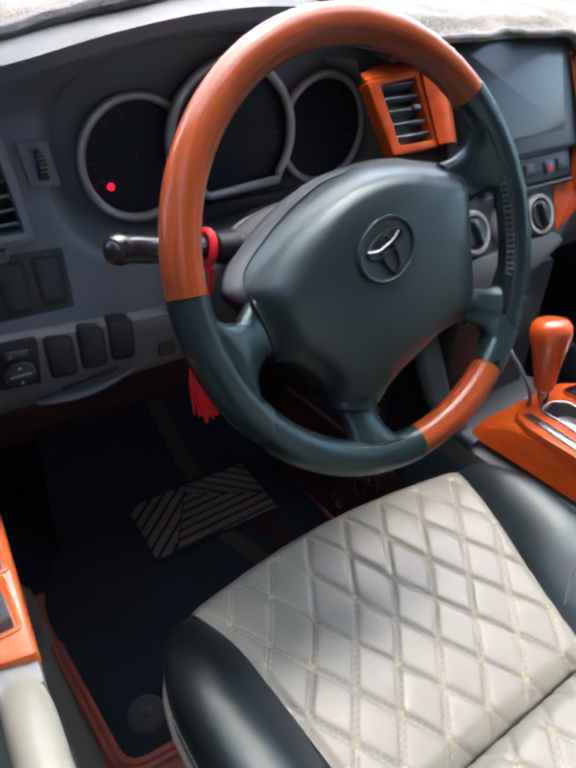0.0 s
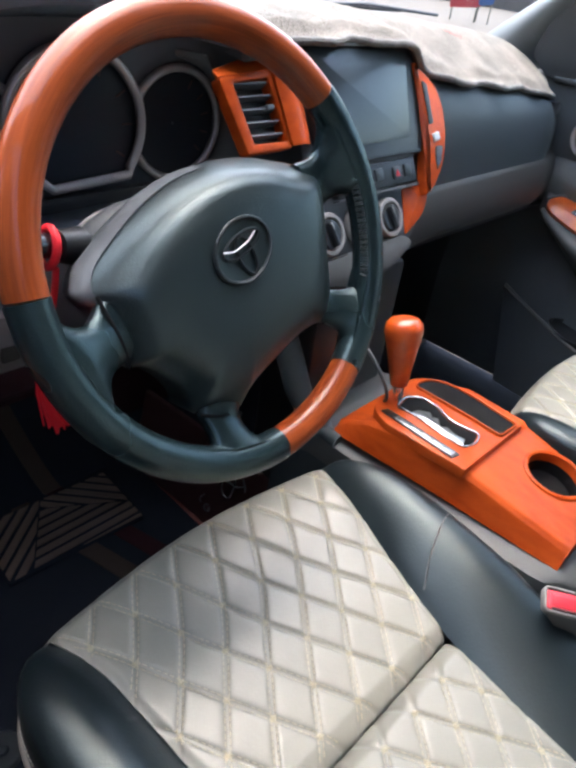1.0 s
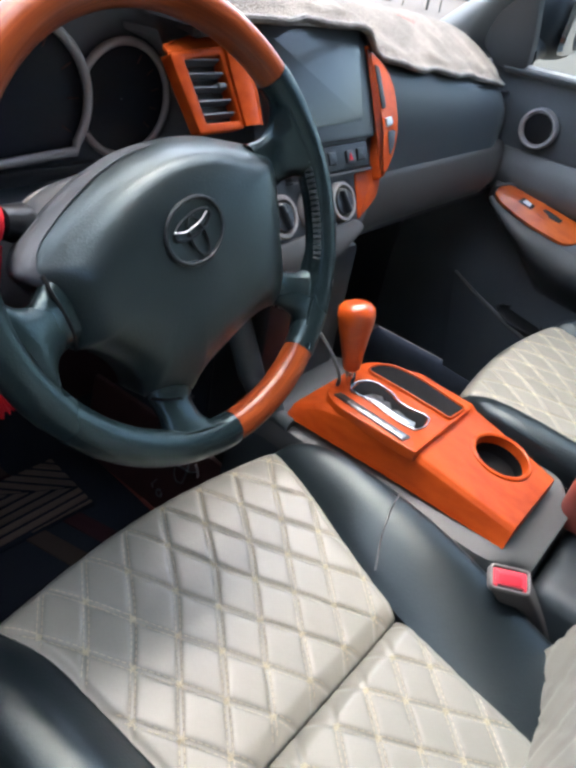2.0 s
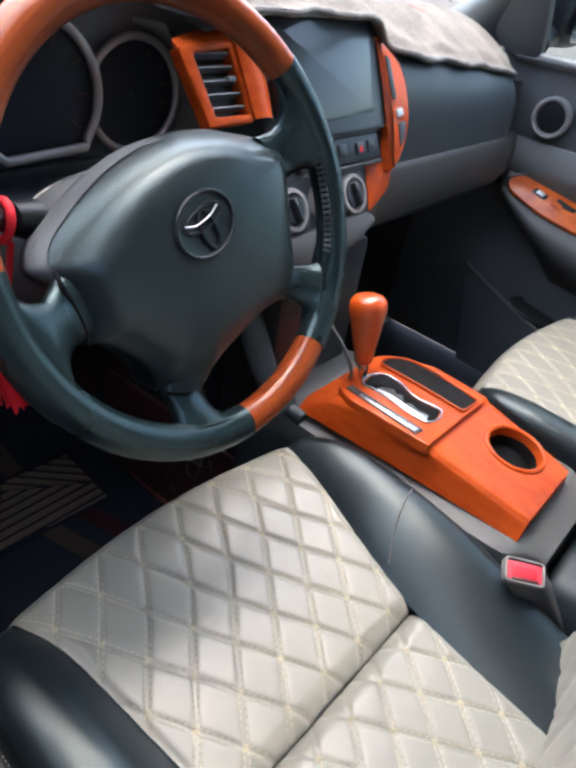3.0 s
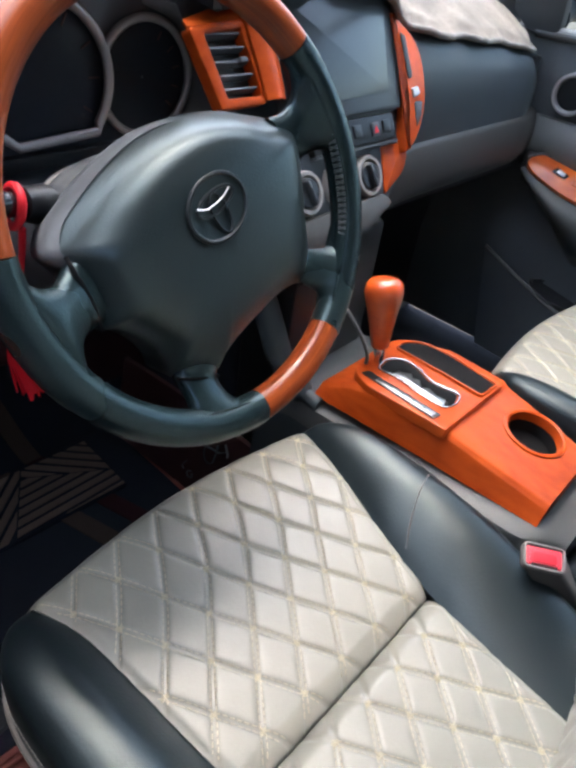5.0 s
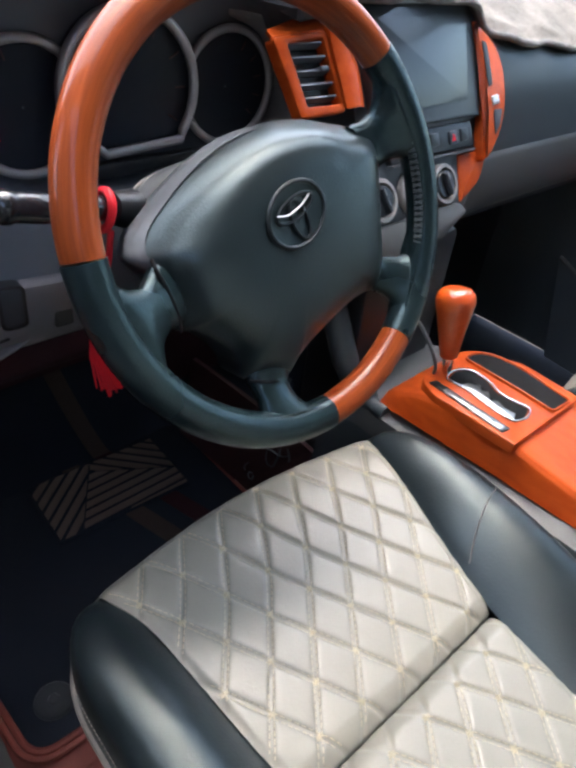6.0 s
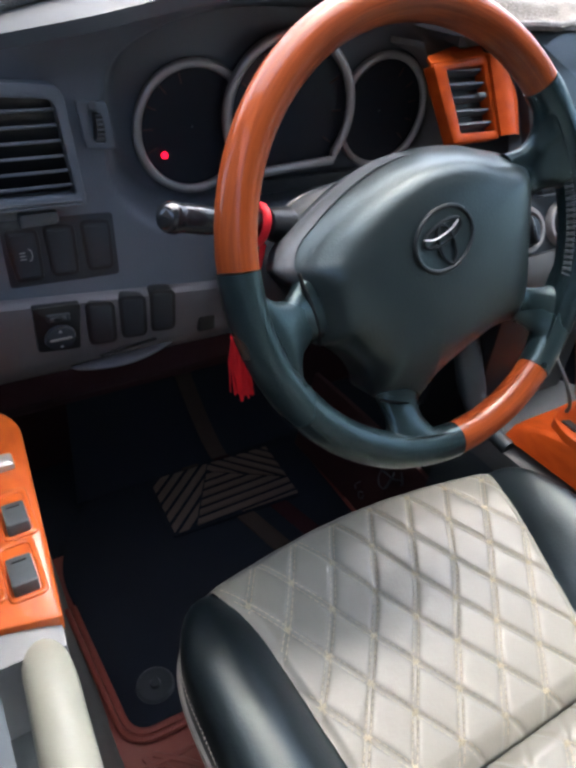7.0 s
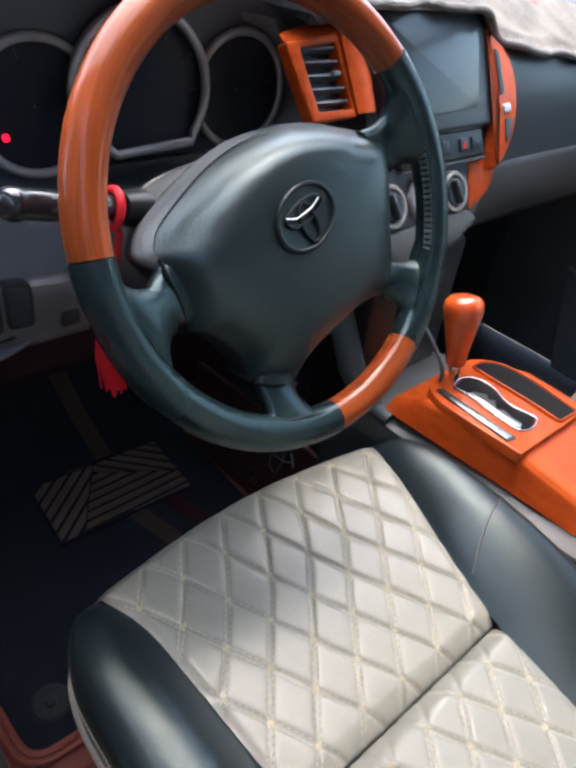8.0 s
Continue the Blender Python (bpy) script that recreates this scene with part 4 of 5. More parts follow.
wing = part("side_trim", slab(M_S, sp([(0.480, 0.598), (0.502, 0.606), (0.530, 0.628), (0.552, 0.660), (0.556, 0.702), (0.545, 0.728), (0.523, 0.745), (0.489, 0.762), (0.494, 0.709), (0.497, 0.660), (0.482, 0.629)], [0.006, 0.02, 0.02, 0.02, 0.02, 0.02, 0.02, 0.004, 0.03, 0.02, 0.02], 5), -0.05, 0.0125, 0.008), M_WOOD, stack, "orange wood side trim")
part("slot", slab(M_S, sp([(0.506, 0.684), (0.518, 0.686), (0.514, 0.734), (0.502, 0.738)], 0.004), 0.004, 0.0137, 0.0005), M_BLACK, wing)
part("badge", slab(M_S, sp([(0.512, 0.662), (0.529, 0.664), (0.527, 0.675), (0.511, 0.673)], 0.003), 0.004, 0.0155, 0.002), M_SILVER, wing)
part("slot", slab(M_S, sp([(0.510, 0.626), (0.526, 0.638), (0.535, 0.657), (0.514, 0.657)], 0.005), 0.004, 0.0137, 0.0005), M_DARK, wing)

air_vent("air_vent", M_S, sp([(0.160, 0.679), (0.231, 0.680), (0.221, 0.757), (0.141, 0.752)], [0.004, 0.004, 0.006, 0.006], 6),
         sp([(0.173, 0.6885), (0.2246, 0.688), (0.2134, 0.750), (0.1605, 0.746)], 0.003, 6), M_WOOD, 5, 0.003, "dark slatted air vent in an orange wood frame", (0.208, vz(0.722)))
V_A, V_B, V_C = M_S @ Vector((0.141, vz(0.7525), 0.001)), M_S @ Vector((0.222, vz(0.758), 0.001)), Vector((0.236, 0.236, 0.769))
part("vent_top", sheet(lambda u, v: (V_A + (V_B - V_A) * u) * (1 - v) + (V_A + Vector((0.004, 0.014, 0.004)) + (V_C - V_A - Vector((0.004, 0.014, 0.004))) * u) * v, 10, 6, 0.004), M_WOOD, stack, "orange wood ledge above the vent")


def vent_cheek(u, v):
    z = 0.682 + 0.075 * v
    l, r = 0.228 - 0.0085 * v, bend([(0.682, 0.268), (0.70, 0.2695), (0.725, 0.268), (0.744, 0.254), (0.757, 0.226)], z)
    return M_S @ Vector((l + (r - l) * u, vz(z), 0.003 + 0.012 * math.sin(math.pi * (0.1 + 0.75 * u)) - 0.012 * u))


part("vent_cheek", sheet(vent_cheek, 14, 24, 0.012, (0, 1, 0)), M_WOOD, stack, "orange wood cheek beside the vent")

unit = thing("head_unit", (0.39, 0.18, 0.66), "large dark touch screen with a thin pale upper edge", "head unit")
part("housing", slab(M_S, sp([(0.272, 0.653), (0.484, 0.653), (0.4935, 0.70), (0.489, 0.786), (0.272, 0.786)], 0.005), -0.03, 0.010, 0.003), M_BLACK, unit)
part("screen", slab(M_S, sp([(0.280, 0.670), (0.457, 0.674), (0.477, 0.775), (0.280, 0.775)], 0.003), 0.008, 0.0112, 0.0004), M_SCREEN, unit, "dark glossy screen")
part("upper_edge", slab(M_S, sp([(0.273, 0.778), (0.485, 0.778), (0.486, 0.784), (0.273, 0.784)], 0.002), 0.004, 0.0125, 0.0015), M_LIGHTGREY, unit, "pale upper edge")

strip = thing("button_strip", (0.44, 0.14, 0.64), "black button strip with a red hazard button below the screen", "button panel")
part("plate", slab(M_S, sp([(0.29, 0.619), (0.468, 0.620), (0.466, 0.650), (0.285, 0.650)], 0.003), -0.01, 0.006, 0.002), M_BLACK, strip)
for x in (0.31, 0.345, 0.38, 0.446):
    part("button", slab(M_S, sp([(x - 0.009, 0.628), (x + 0.009, 0.628), (x + 0.009, 0.643), (x - 0.009, 0.643)], 0.002), 0.004, 0.0080, 0.0015), M_BLACK, strip)
part("hazard_button", slab(M_S, sp([(0.410, 0.627), (0.428, 0.627), (0.428, 0.642), (0.410, 0.642)], 0.003), 0.004, 0.009, 0.0015), M_DARK, strip)
part("hazard_mark", slab(M_S, sp([(0.414, 0.630), (0.424, 0.630), (0.419, 0.639)], 0.001, 3), 0.006, 0.0096, 0.0004), material("hazard_red", (0.5, 0.01, 0.02), 0.4), strip, "red hazard triangle")
for z in (0.6525, 0.6165):
    part("edge_line", slab(M_S, sp([(0.29, z - 0.001), (0.468, z - 0.001), (0.468, z + 0.001), (0.29, z + 0.001)], 0.0005, 3), -0.004, 0.0075, 0.0005), M_GREY, strip)


def dial(x, z):
    d = thing("climate_dial", M_S @ Vector((x, vz(z), 0)), "round climate dial with a dark knob in a pale ring", "climate dial", "climate dials")
    m = M_S @ Matrix.Translation((x, vz(z), 0))
    part("ring", lathe(m, [(0.0275, -0.004), (0.0272, 0.003), (0.0255, 0.0055), (0.0215, 0.0055), (0.020, 0.003), (0.020, -0.004)], 40), M_RING, d, "pale silver ring")
    part("knob", lathe(m, [(0.0185, -0.004), (0.0185, 0.004), (0.0170, 0.006), (0.001, 0.0065)], 32), M_BLACK, d)
    part("grip_bar", slab(m @ pose(0, 0, 0, 0, 0, 18), rect(-0.004, -0.0165, 0.004, 0.0165, 0.002), 0.004, 0.013, 0.003), M_DARK, d)
    part("pointer", slab(m @ pose(0, 0, 0, 0, 0, 18), rect(-0.0007, 0.006, 0.0007, 0.015, 0.0003), 0.0125, 0.0136, 0.0003), M_LIGHTGREY, d)


for x in (0.266, 0.330, 0.394):
    dial(x, 0.584)

# ---- gear console ----
console = thing("gear_console", (0.36, -0.15, 0.0), "grey centre console with an orange wood top", "centre console")


def tunnel(u, v):
    y = 0.115 - 0.45 * u
    top = along([(-0.45, 0.325), (-0.33, 0.325), (-0.2, 0.320), (0.0, 0.314), (0.06, 0.318), (0.115, 0.30)], y)
    hw = along([(-0.45, 0.115), (-0.36, 0.118), (-0.2, 0.116), (0.0, 0.118), (0.115, 0.125)], y)
    cx = 0.356
    hw -= 0.04 * step(-0.27, -0.335, y) ** 2
    top -= 0.012 * step(-0.30, -0.335, y)
    if v < 0.3:
        k = v / 0.3
        return Vector((cx - hw - 0.025 * (1 - k), y, -0.01 + (top - 0.015) * k))
    if v > 0.7:
        k = (1 - v) / 0.3
        return Vector((cx + hw + 0.025 * (1 - k), y, -0.01 + (top - 0.015) * k))
    k = (v - 0.5) / 0.2
    return Vector((cx + hw * k, y, top - 0.010 * abs(k) ** 8))


part("rim", sheet(lambda u, v: tunnel(u, 0.285 + 0.43 * v), 40, 40, 0.006), M_RIMGREY, console, "grey console rim")
for v0, v1, sx in ((0.0, 0.285, 1), (0.715, 1.0, -1)):
    part("side", sheet(lambda u, v: tunnel(u, v0 + (v1 - v0) * v), 30, 8, 0.006, (sx, 0, 0)), M_DASH_SHADE, console, "dark console side")
part("rear_face", sheet(lambda u, v: Vector((tunnel(1, v).x, -0.335 - 0.03 * (1 - u), tunnel(1, v).z * u - 0.01)), 12, 40, 0.006, (0, 1, 0)), M_DASH, console)
part("rear_box", block((0.285, -0.85, 0.0), (0.455, -0.34, 0.285), 0.02, 3), M_DASH_SHADE, console, "dark rear section")
arm_box = thing("storage_box", (0.42, -0.5, 0.285), "brown storage box with a cream padded lid behind the cup holder", "storage box")
part("box", block((0.400, -0.80, 0.286), (0.486, -0.318, 0.385), 0.018, 3), M_MAT, arm_box, "red-brown leatherette box")
part("lid", block((0.396, -0.80, 0.385), (0.490, -0.314, 0.415), 0.014, 4), M_CREAM, arm_box, "cream padded lid")
part("bin", block((0.262, 0.10, 0.05), (0.455, 0.20, 0.515), 0.012), M_BLACK, console, "black storage recess below the stack")
part("side_rail", tube(spline([(0.245, 0.17, 0.47), (0.248, 0.13, 0.40), (0.25, 0.10, 0.345), (0.25, 0.06, 0.318), (0.25, 0.02, 0.312)], 6), [0.020] * 12 + [0.018] * 8 + [0.012] * 5, 12), M_DASH_SHADE, console, "dark grey console brace")
# Grey tube stands in for the highlight along the console side's edge.
part("edge_highlight", tube(spline([(0.285, 0.07, 0.50), (0.288, 0.045, 0.46), (0.293, 0.01, 0.425), (0.303, -0.005, 0.39), (0.310, 0.0, 0.365)], 6), 0.0026, 8), M_GREY, console, "thin grey tube for the highlight along the console's edge")

LEFT = [(-0.30, 0.268), (-0.15, 0.262), (0.0, 0.253), (0.035, 0.250)]
RIGHT = [(-0.30, 0.420), (-0.22, 0.435), (-0.16, 0.443), (-0.06, 0.449), (0.0, 0.443), (0.035, 0.430)]
CROWN = [(-0.30, 0.346), (-0.16, 0.366), (-0.152, 0.372), (-0.06, 0.371), (-0.01, 0.360), (0.035, 0.337)]


def wood_top(u, v):
    y = 0.035 - 0.332 * u
    l, r, t = along(LEFT, y), along(RIGHT, y), along(CROWN, y)
    base = 0.322
    w = [(0.0, l, base), (0.22, l + 0.012, t - 0.006), (0.27, l + 0.018, t - 0.0005), (0.32, l + 0.030, t), (0.80, r - 0.012, t), (0.86, r - 0.003, t - 0.003), (1.0, r, base)]
    return Vector((along([(a, b) for a, b, c in w], v), y, along([(a, c) for a, b, c in w], v)))


bm = sheet(wood_top, 110, 90)
CUP = Vector((0.384, -0.229))
bmesh.ops.delete(bm, geom=[f for f in bm.faces if (f.calc_center_median().xy - CUP).length < 0.0375], context="FACES")
part("wood_top", bm, M_WOOD, console, "varnished orange wood cover")
part("wood_end", slab(plane_frame((0, -0.297, 0), (1, 0, 0), (0, 0, 1)), [Vector((wood_top(1, k / 20).x, wood_top(1, k / 20).z)) for k in range(21)], -0.004, 0.0, 0.001), M_WOOD, console)
M_T = plane_frame((0, 0, 0.371), (1, 0, 0), (0, 1, -0.0))
raised = part("raised_panel", slab(M_T @ pose(0, -0.08, 0, -1.5) @ pose(0, 0.08, 0), rpoly([(0.268, -0.156), (0.420, -0.158), (0.432, -0.085), (0.426, -0.02), (0.395, 0.010), (0.345, 0.012), (0.285, 0.002), (0.268, -0.03)], [0.004, 0.006, 0.03, 0.03, 0.03, 0.02, 0.02, 0.02]), -0.012, 0.0035, 0.003), M_WOOD, console, "raised orange wood selector panel")
M_P = M_T @ pose(0, -0.08, 0.004, -1.5) @ pose(0, 0.08, 0)
gate = rpoly([(0.308, -0.020), (0.340, -0.014), (0.360, -0.030), (0.358, -0.060), (0.342, -0.090), (0.350, -0.132), (0.325, -0.139), (0.304, -0.133), (0.303, -0.104), (0.312, -0.052)], [0.010, 0.012, 0.012, 0.012, 0.014, 0.012, 0.006, 0.008, 0.02, 0.012], 5)
part("gate_surround", frame_slab(M_P, gate, inset(gate, 0.0024), -0.004, 0.0022, 0.0008, -0.006), M_GATE, raised, "bright gate surround")
part("gate_floor", slab(M_P, inset(gate, 0.004), -0.004, 0.0006, 0.0004), M_PIT, raised)
part("gate_step", slab(M_P, [Vector(p) for p in ((0.315, -0.044), (0.326, -0.047), (0.334, -0.061), (0.327, -0.068), (0.331, -0.076), (0.318, -0.087), (0.324, -0.095), (0.319, -0.110), (0.320, -0.124), (0.309, -0.128), (0.3075, -0.104), (0.315, -0.058))], 0.0, 0.0018, 0.0004), M_TEETH, raised, "dull silver gate teeth")
slot = rpoly([(0.274, -0.133), (0.289, -0.136), (0.296, -0.017), (0.284, -0.013)], 0.002)
part("position_window", slab(M_P, slot, -0.003, 0.0012, 0.0005), M_BLACK, raised, "gear position window")
part("position_scale", slab(M_P, rpoly([(0.2765, -0.129), (0.2865, -0.131), (0.292, -0.038), (0.284, -0.036)], 0.002), 0.0, 0.0020, 0.0004), M_TEETH, raised)
for i in range(5):
    y = -0.042 - 0.018 * i
    part("letter_mark", slab(M_P, rect(0.286 + 0.06 * (y + 0.042), y - 0.0025, 0.289 + 0.06 * (y + 0.042), y + 0.0025, 0.0005), 0.001, 0.0024, 0.0002), M_GREY, raised)
pocket = rpoly([(0.368, -0.150), (0.407, -0.152), (0.421, -0.07), (0.418, -0.03), (0.402, -0.010), (0.376, -0.008), (0.373, -0.095)], [0.004, 0.004, 0.03, 0.03, 0.012, 0.008, 0.02], 5)
part("pocket_rim", frame_slab(M_P, inset(pocket, -0.003), pocket, -0.004, 0.0035, 0.0015), M_WOOD, raised)
# Flat black plate stands in for the shade inside the pocket.
part("pocket", slab(M_P, pocket, -0.003, 0.0008, 0.0004), M_PIT, raised, "side pocket, its inner shade a flat black plate")
cup_m = Matrix.Translation((0.384, -0.229, 0.3565)) @ pose(0, 0, 0, 7.5)
cup = part("cup_rim", lathe(cup_m, [(0.0435, -0.002), (0.043, 0.0016), (0.040, 0.0026), (0.0372, 0.001), (0.0362, -0.006), (0.0355, -0.012)], 44, False), M_WOOD, console, "moulded cup holder lip")
part("cup_well", lathe(cup_m, [(0.0368, -0.004), (0.0355, -0.012), (0.033, -0.028), (0.031, -0.029), (0.001, -0.029)], 44, False), M_PIT, cup)

lever = thing("gear_lever", (0.325, -0.014, 0.37), "orange wood gear knob on a chrome shaft", "gear lever")
base, tip = Vector((0.325, -0.014, 0.362)), Vector((0.335, 0.014, 0.490))
ax = (tip - base).normalized()
M_G = plane_frame(base, Vector((1, 0, 0)) - ax * ax.x, ax.cross(Vector((1, 0, 0)) - ax * ax.x))
h = (tip - base).length
part("knob", lathe(M_G, [(0.0105, h - 0.098), (0.0125, h - 0.096), (0.0165, h - 0.07), (0.0215, h - 0.045), (0.0255, h - 0.026), (0.0265, h - 0.017), (0.0245, h - 0.008), (0.0185, h - 0.002), (0.010, h), (0.001, h + 0.0005)], 36), M_KNOB, lever, "varnished orange wood knob")
part("shaft", lathe(M_G, [(0.006, -0.01), (0.006, 0.012), (0.0075, 0.02), (0.0085, h - 0.098)], 20), M_CHROME, lever, "chrome shaft")

# ---- seats ----
SEAM_L = [(-0.55, -0.135), (-0.25, -0.158), (-0.20, -0.165), (-0.11, -0.173), (-0.05, -0.181), (0.0, -0.197), (0.03, -0.20)]
SEAM_R = [(-0.55, 0.085), (-0.42, 0.095), (-0.25, 0.121), (-0.15, 0.147), (-0.09, 0.166), (-0.05, 0.177), (0.0, 0.190), (0.03, 0.193)]
# quilting: a knot's place and the two ways along the seams, for the front and the rear panel
QUILT = (((-0.0254, -0.1173), (0.0224, -0.0386), (-0.0298, -0.0364)), ((0.0230, -0.2750), (0.0192, -0.0340), (-0.0297, -0.0345)))


def quilt_at(x, y, q):
    """Place in the lattice of seams, in steps along its two ways, and the spacing of the seams."""
    (ox, oy), a, b = q
    det = a[0] * b[1] - a[1] * b[0]
    i, j = ((x - ox) * b[1] - (y - oy) * b[0]) / det, (a[0] * (y - oy) - a[1] * (x - ox)) / det
    return i, j, abs(det) / math.hypot(*b), abs(det) / math.hypot(*a)


def puff(x, y, q=QUILT[0]):
    """Height of the quilting: plump lozenges between double-stitched seams with a flat strip between the threads."""
    i, j, si, sj = quilt_at(x, y, q)
    h, strip = 1.0, 0.0
    for k, sp_ in ((i, si), (j, sj)):
        d = abs(k - round(k)) * sp_
        h *= 1 - math.exp(-max(0.0, d - 0.0014) / 0.0015)
        strip = max(strip, math.exp(-(d / 0.0014) ** 2))
    return 0.0027 * h + 0.0006 * strip


def cushion_z(x, y):
    z = bend([(-0.55, 0.300), (-0.30, 0.290), (-0.25, 0.290), (-0.12, 0.304), (-0.04, 0.313), (0.01, 0.311), (0.03, 0.300)], y)
    return z + 0.012 * (x / 0.18) ** 2 * step(0.02, -0.1, y) * 0.4


def panel(y0, y1, roll_front, roll_back, q):
    def f(u, v):
        y = y0 + (y1 - y0) * v
        l, r = bend(SEAM_L, y), bend(SEAM_R, y)
        x = l + (r - l) * u
        bow = 0.022 * math.sin(math.pi * u) * step(-0.1, 0.0, y) if roll_front else 0
        e = min(u, 1 - u) * (r - l)
        edge = -0.003 * (1 - step(0, 0.010, e))
        z = cushion_z(x, y) + puff(x, y, q) * (1 - 0.75 * step(-0.02, 0.015, y)) * (0.5 + 0.5 * step(0.0, 0.012, e)) + edge
        if roll_front and v > 0.90:
            k = (v - 0.90) / 0.10
            z -= 0.034 * k ** 2.4
        if roll_back and v < 0.07:
            k = 1 - v / 0.07
            z -= 0.012 * k ** 2
        if not roll_front and v > 0.93:
            k = (v - 0.93) / 0.07
            z -= 0.014 * k ** 2
        return Vector((x, y + bow, z))
    return f


def bolster(side):
    """A padded side roll; side -1 is the door side."""
    edge_curve = SEAM_L if side < 0 else SEAM_R
    outer = [(-0.55, -0.252), (-0.3, -0.258), (-0.12, -0.259), (-0.06, -0.255), (-0.02, -0.238), (0.0, -0.208)] if side < 0 else [(-0.55, 0.205), (-0.42, 0.212), (-0.25, 0.242), (-0.12, 0.246), (-0.06, 0.240), (-0.02, 0.220), (0.0, 0.198)]
    crest = [(-0.55, 0.300), (-0.42, 0.302), (-0.25, 0.328), (-0.12, 0.338), (-0.05, 0.335), (-0.015, 0.322), (0.0, 0.302)]

    def f(u, v):
        y = -0.55 + 0.55 * v
        a, o, c = bend(edge_curve, y), bend(outer, y), bend(crest, y)
        zin = cushion_z(a, y) - 0.004
        x, top = a + (o - a) * math.sin(u * math.pi / 2) ** 0.9, 0.34 if side < 0 else 0.5
        if u < top:
            z = zin + (c - zin) * math.sin(u / top * math.pi / 2) ** 0.8
        else:
            w = (u - top) / (1 - top)
            z = c - (c - 0.262) * (1 - math.sqrt(max(0.0, 1 - w ** 2.6)))
        return Vector((x, y + 0.004 * math.sin(math.pi * u), z))
    return f


def side_skirt(side):
    bf = bolster(side)

    def f(u, v):
        p = bf(1, v)
        return Vector((p.x - side * (0.004 + 0.012 * u), p.y - 0.03 * u, p.z - 0.002 - 0.17 * u))
    return f


def stitches(bm, pts, w, dash, gap, radius=0.0005):
    """Short thread dashes along a line of points."""
    run, on = 0.0, True
    for a, b in zip(pts, pts[1:]):
        d = (b - a).length
        if on:
            bm_pts = [a, b]
            tube(bm_pts, radius, 4, bm=bm)
        run += d
        if run > (dash if on else gap):
            run, on = 0.0, not on


def seat():
    s = thing("car_seat", (0, -0.25, 0), "cream diamond-quilted car seat with black leatherette bolsters", "car seat", "front seats")
    f1, f2 = panel(-0.25, 0.018, True, True, QUILT[0]), panel(-0.55, -0.252, False, False, QUILT[1])
    c1 = part("cushion_panel", sheet(f1, 250, 200, 0.05), M_CREAM, s, "cream quilted front cushion panel")
    c2 = part("rear_panel", sheet(f2, 170, 200, 0.05), M_CREAM, s, "cream quilted rear cushion panel")
    # double rows of thread along the furrows
    for f, y0, y1, owner, q in ((f1, -0.25, 0.018, c1, QUILT[0]), (f2, -0.55, -0.252, c2, QUILT[1])):
        bm = bmesh.new()
        (ox, oy), a, b = q

        def lay(x, y):
            l, r = bend(SEAM_L, y), bend(SEAM_R, y)
            if not (l + 0.005 < x < r - 0.005 and y0 + 0.006 < y < y1 - 0.022):
                return None
            return f((x - l) / (r - l), (y - y0) / (y1 - y0)) + Vector((0, 0, 0.0003))
        for e, g in ((a, b), (b, a)):
            ln = math.hypot(*e)
            nx, ny = -e[1] / ln, e[0] / ln
            for k in range(-16, 17):
                for off in (-0.0023, 0.0023):
                    pts = []
                    for i in range(-300, 301):
                        w = i * 0.0022 / ln
                        p = lay(ox + e[0] * w + g[0] * k + nx * off, oy + e[1] * w + g[1] * k + ny * off)
                        if p is None:
                            if len(pts) > 1:
                                stitches(bm, pts, 0, 0.0028, 0.0018)
                            pts = []
                        else:
                            pts.append(p)
                    if len(pts) > 1:
                        stitches(bm, pts, 0, 0.0028, 0.0018)
        # small knots where the seams cross
        for i in range(-16, 17):
            for j in range(-16, 17):
                p = lay(ox + a[0] * i + b[0] * j, oy + a[1] * i + b[1] * j)
                if p:
                    for ang in (0.5, 1.6, 2.6):
                        w = Vector((math.cos(ang) * 0.0034, math.sin(ang) * 0.0034, 0))
                        tube([p - w, p + w], 0.0007, 4, bm=bm)
        tagged(part("stitching", bm, M_THREAD, owner, "beige double stitching", smooth=False), kind="stuff")
    for side in (-1, 1):
        bf = bolster(side)
        b = part("bolster", sheet(bf, 28, 80, 0.0), M_BOLSTER, s, "black leatherette side bolster")
        part("skirt", sheet(side_skirt(side), 6, 40, 0.004, (-side, 0, 0)), M_SIDE if side < 0 else M_BOLSTER, s, "taupe side skirt" if side < 0 else "black side skirt")
        part("piping", tube([bf(1.0, i / 90) for i in range(91)], 0.0042, 8), M_SIDE if side < 0 else M_BOLSTER, s)
        bm = bmesh.new()
        stitches(bm, [bf(0.965, i / 600) + Vector((side * 0.0006, 0, 0.0008)) for i in range(601)], 0, 0.0022, 0.0014, 0.0006)
        tagged(part("stitching", bm, M_PALE_THREAD, b, "pale top stitching", smooth=False), kind="stuff")
    bf = bolster(1)
    part("cross_seam", tube([bf(bend([(0, 0.04), (0.33, 0.18), (0.66, 0.45), (1, 0.96)], i / 20), bend([(0, 0.631), (0.33, 0.658), (0.66, 0.681), (1, 0.698)], i / 20)) + Vector((0, 0, 0.0003)) for i in range(21)], 0.0012, 6), M_BUCKLEBODY, s)
    part("base", block((-0.24, -0.52, 0.03), (0.20, -0.05, 0.245), 0.03, 3), M_DARK, s, "dark seat base")
    # backrest, upright behind the cushion
    def back(u, v):
        w = 0.21 + 0.02 * math.sin(math.pi * v)
        x = -0.02 + w * (2 * u - 1)
        hollow = 0.035 * abs(2 * u - 1) ** 3
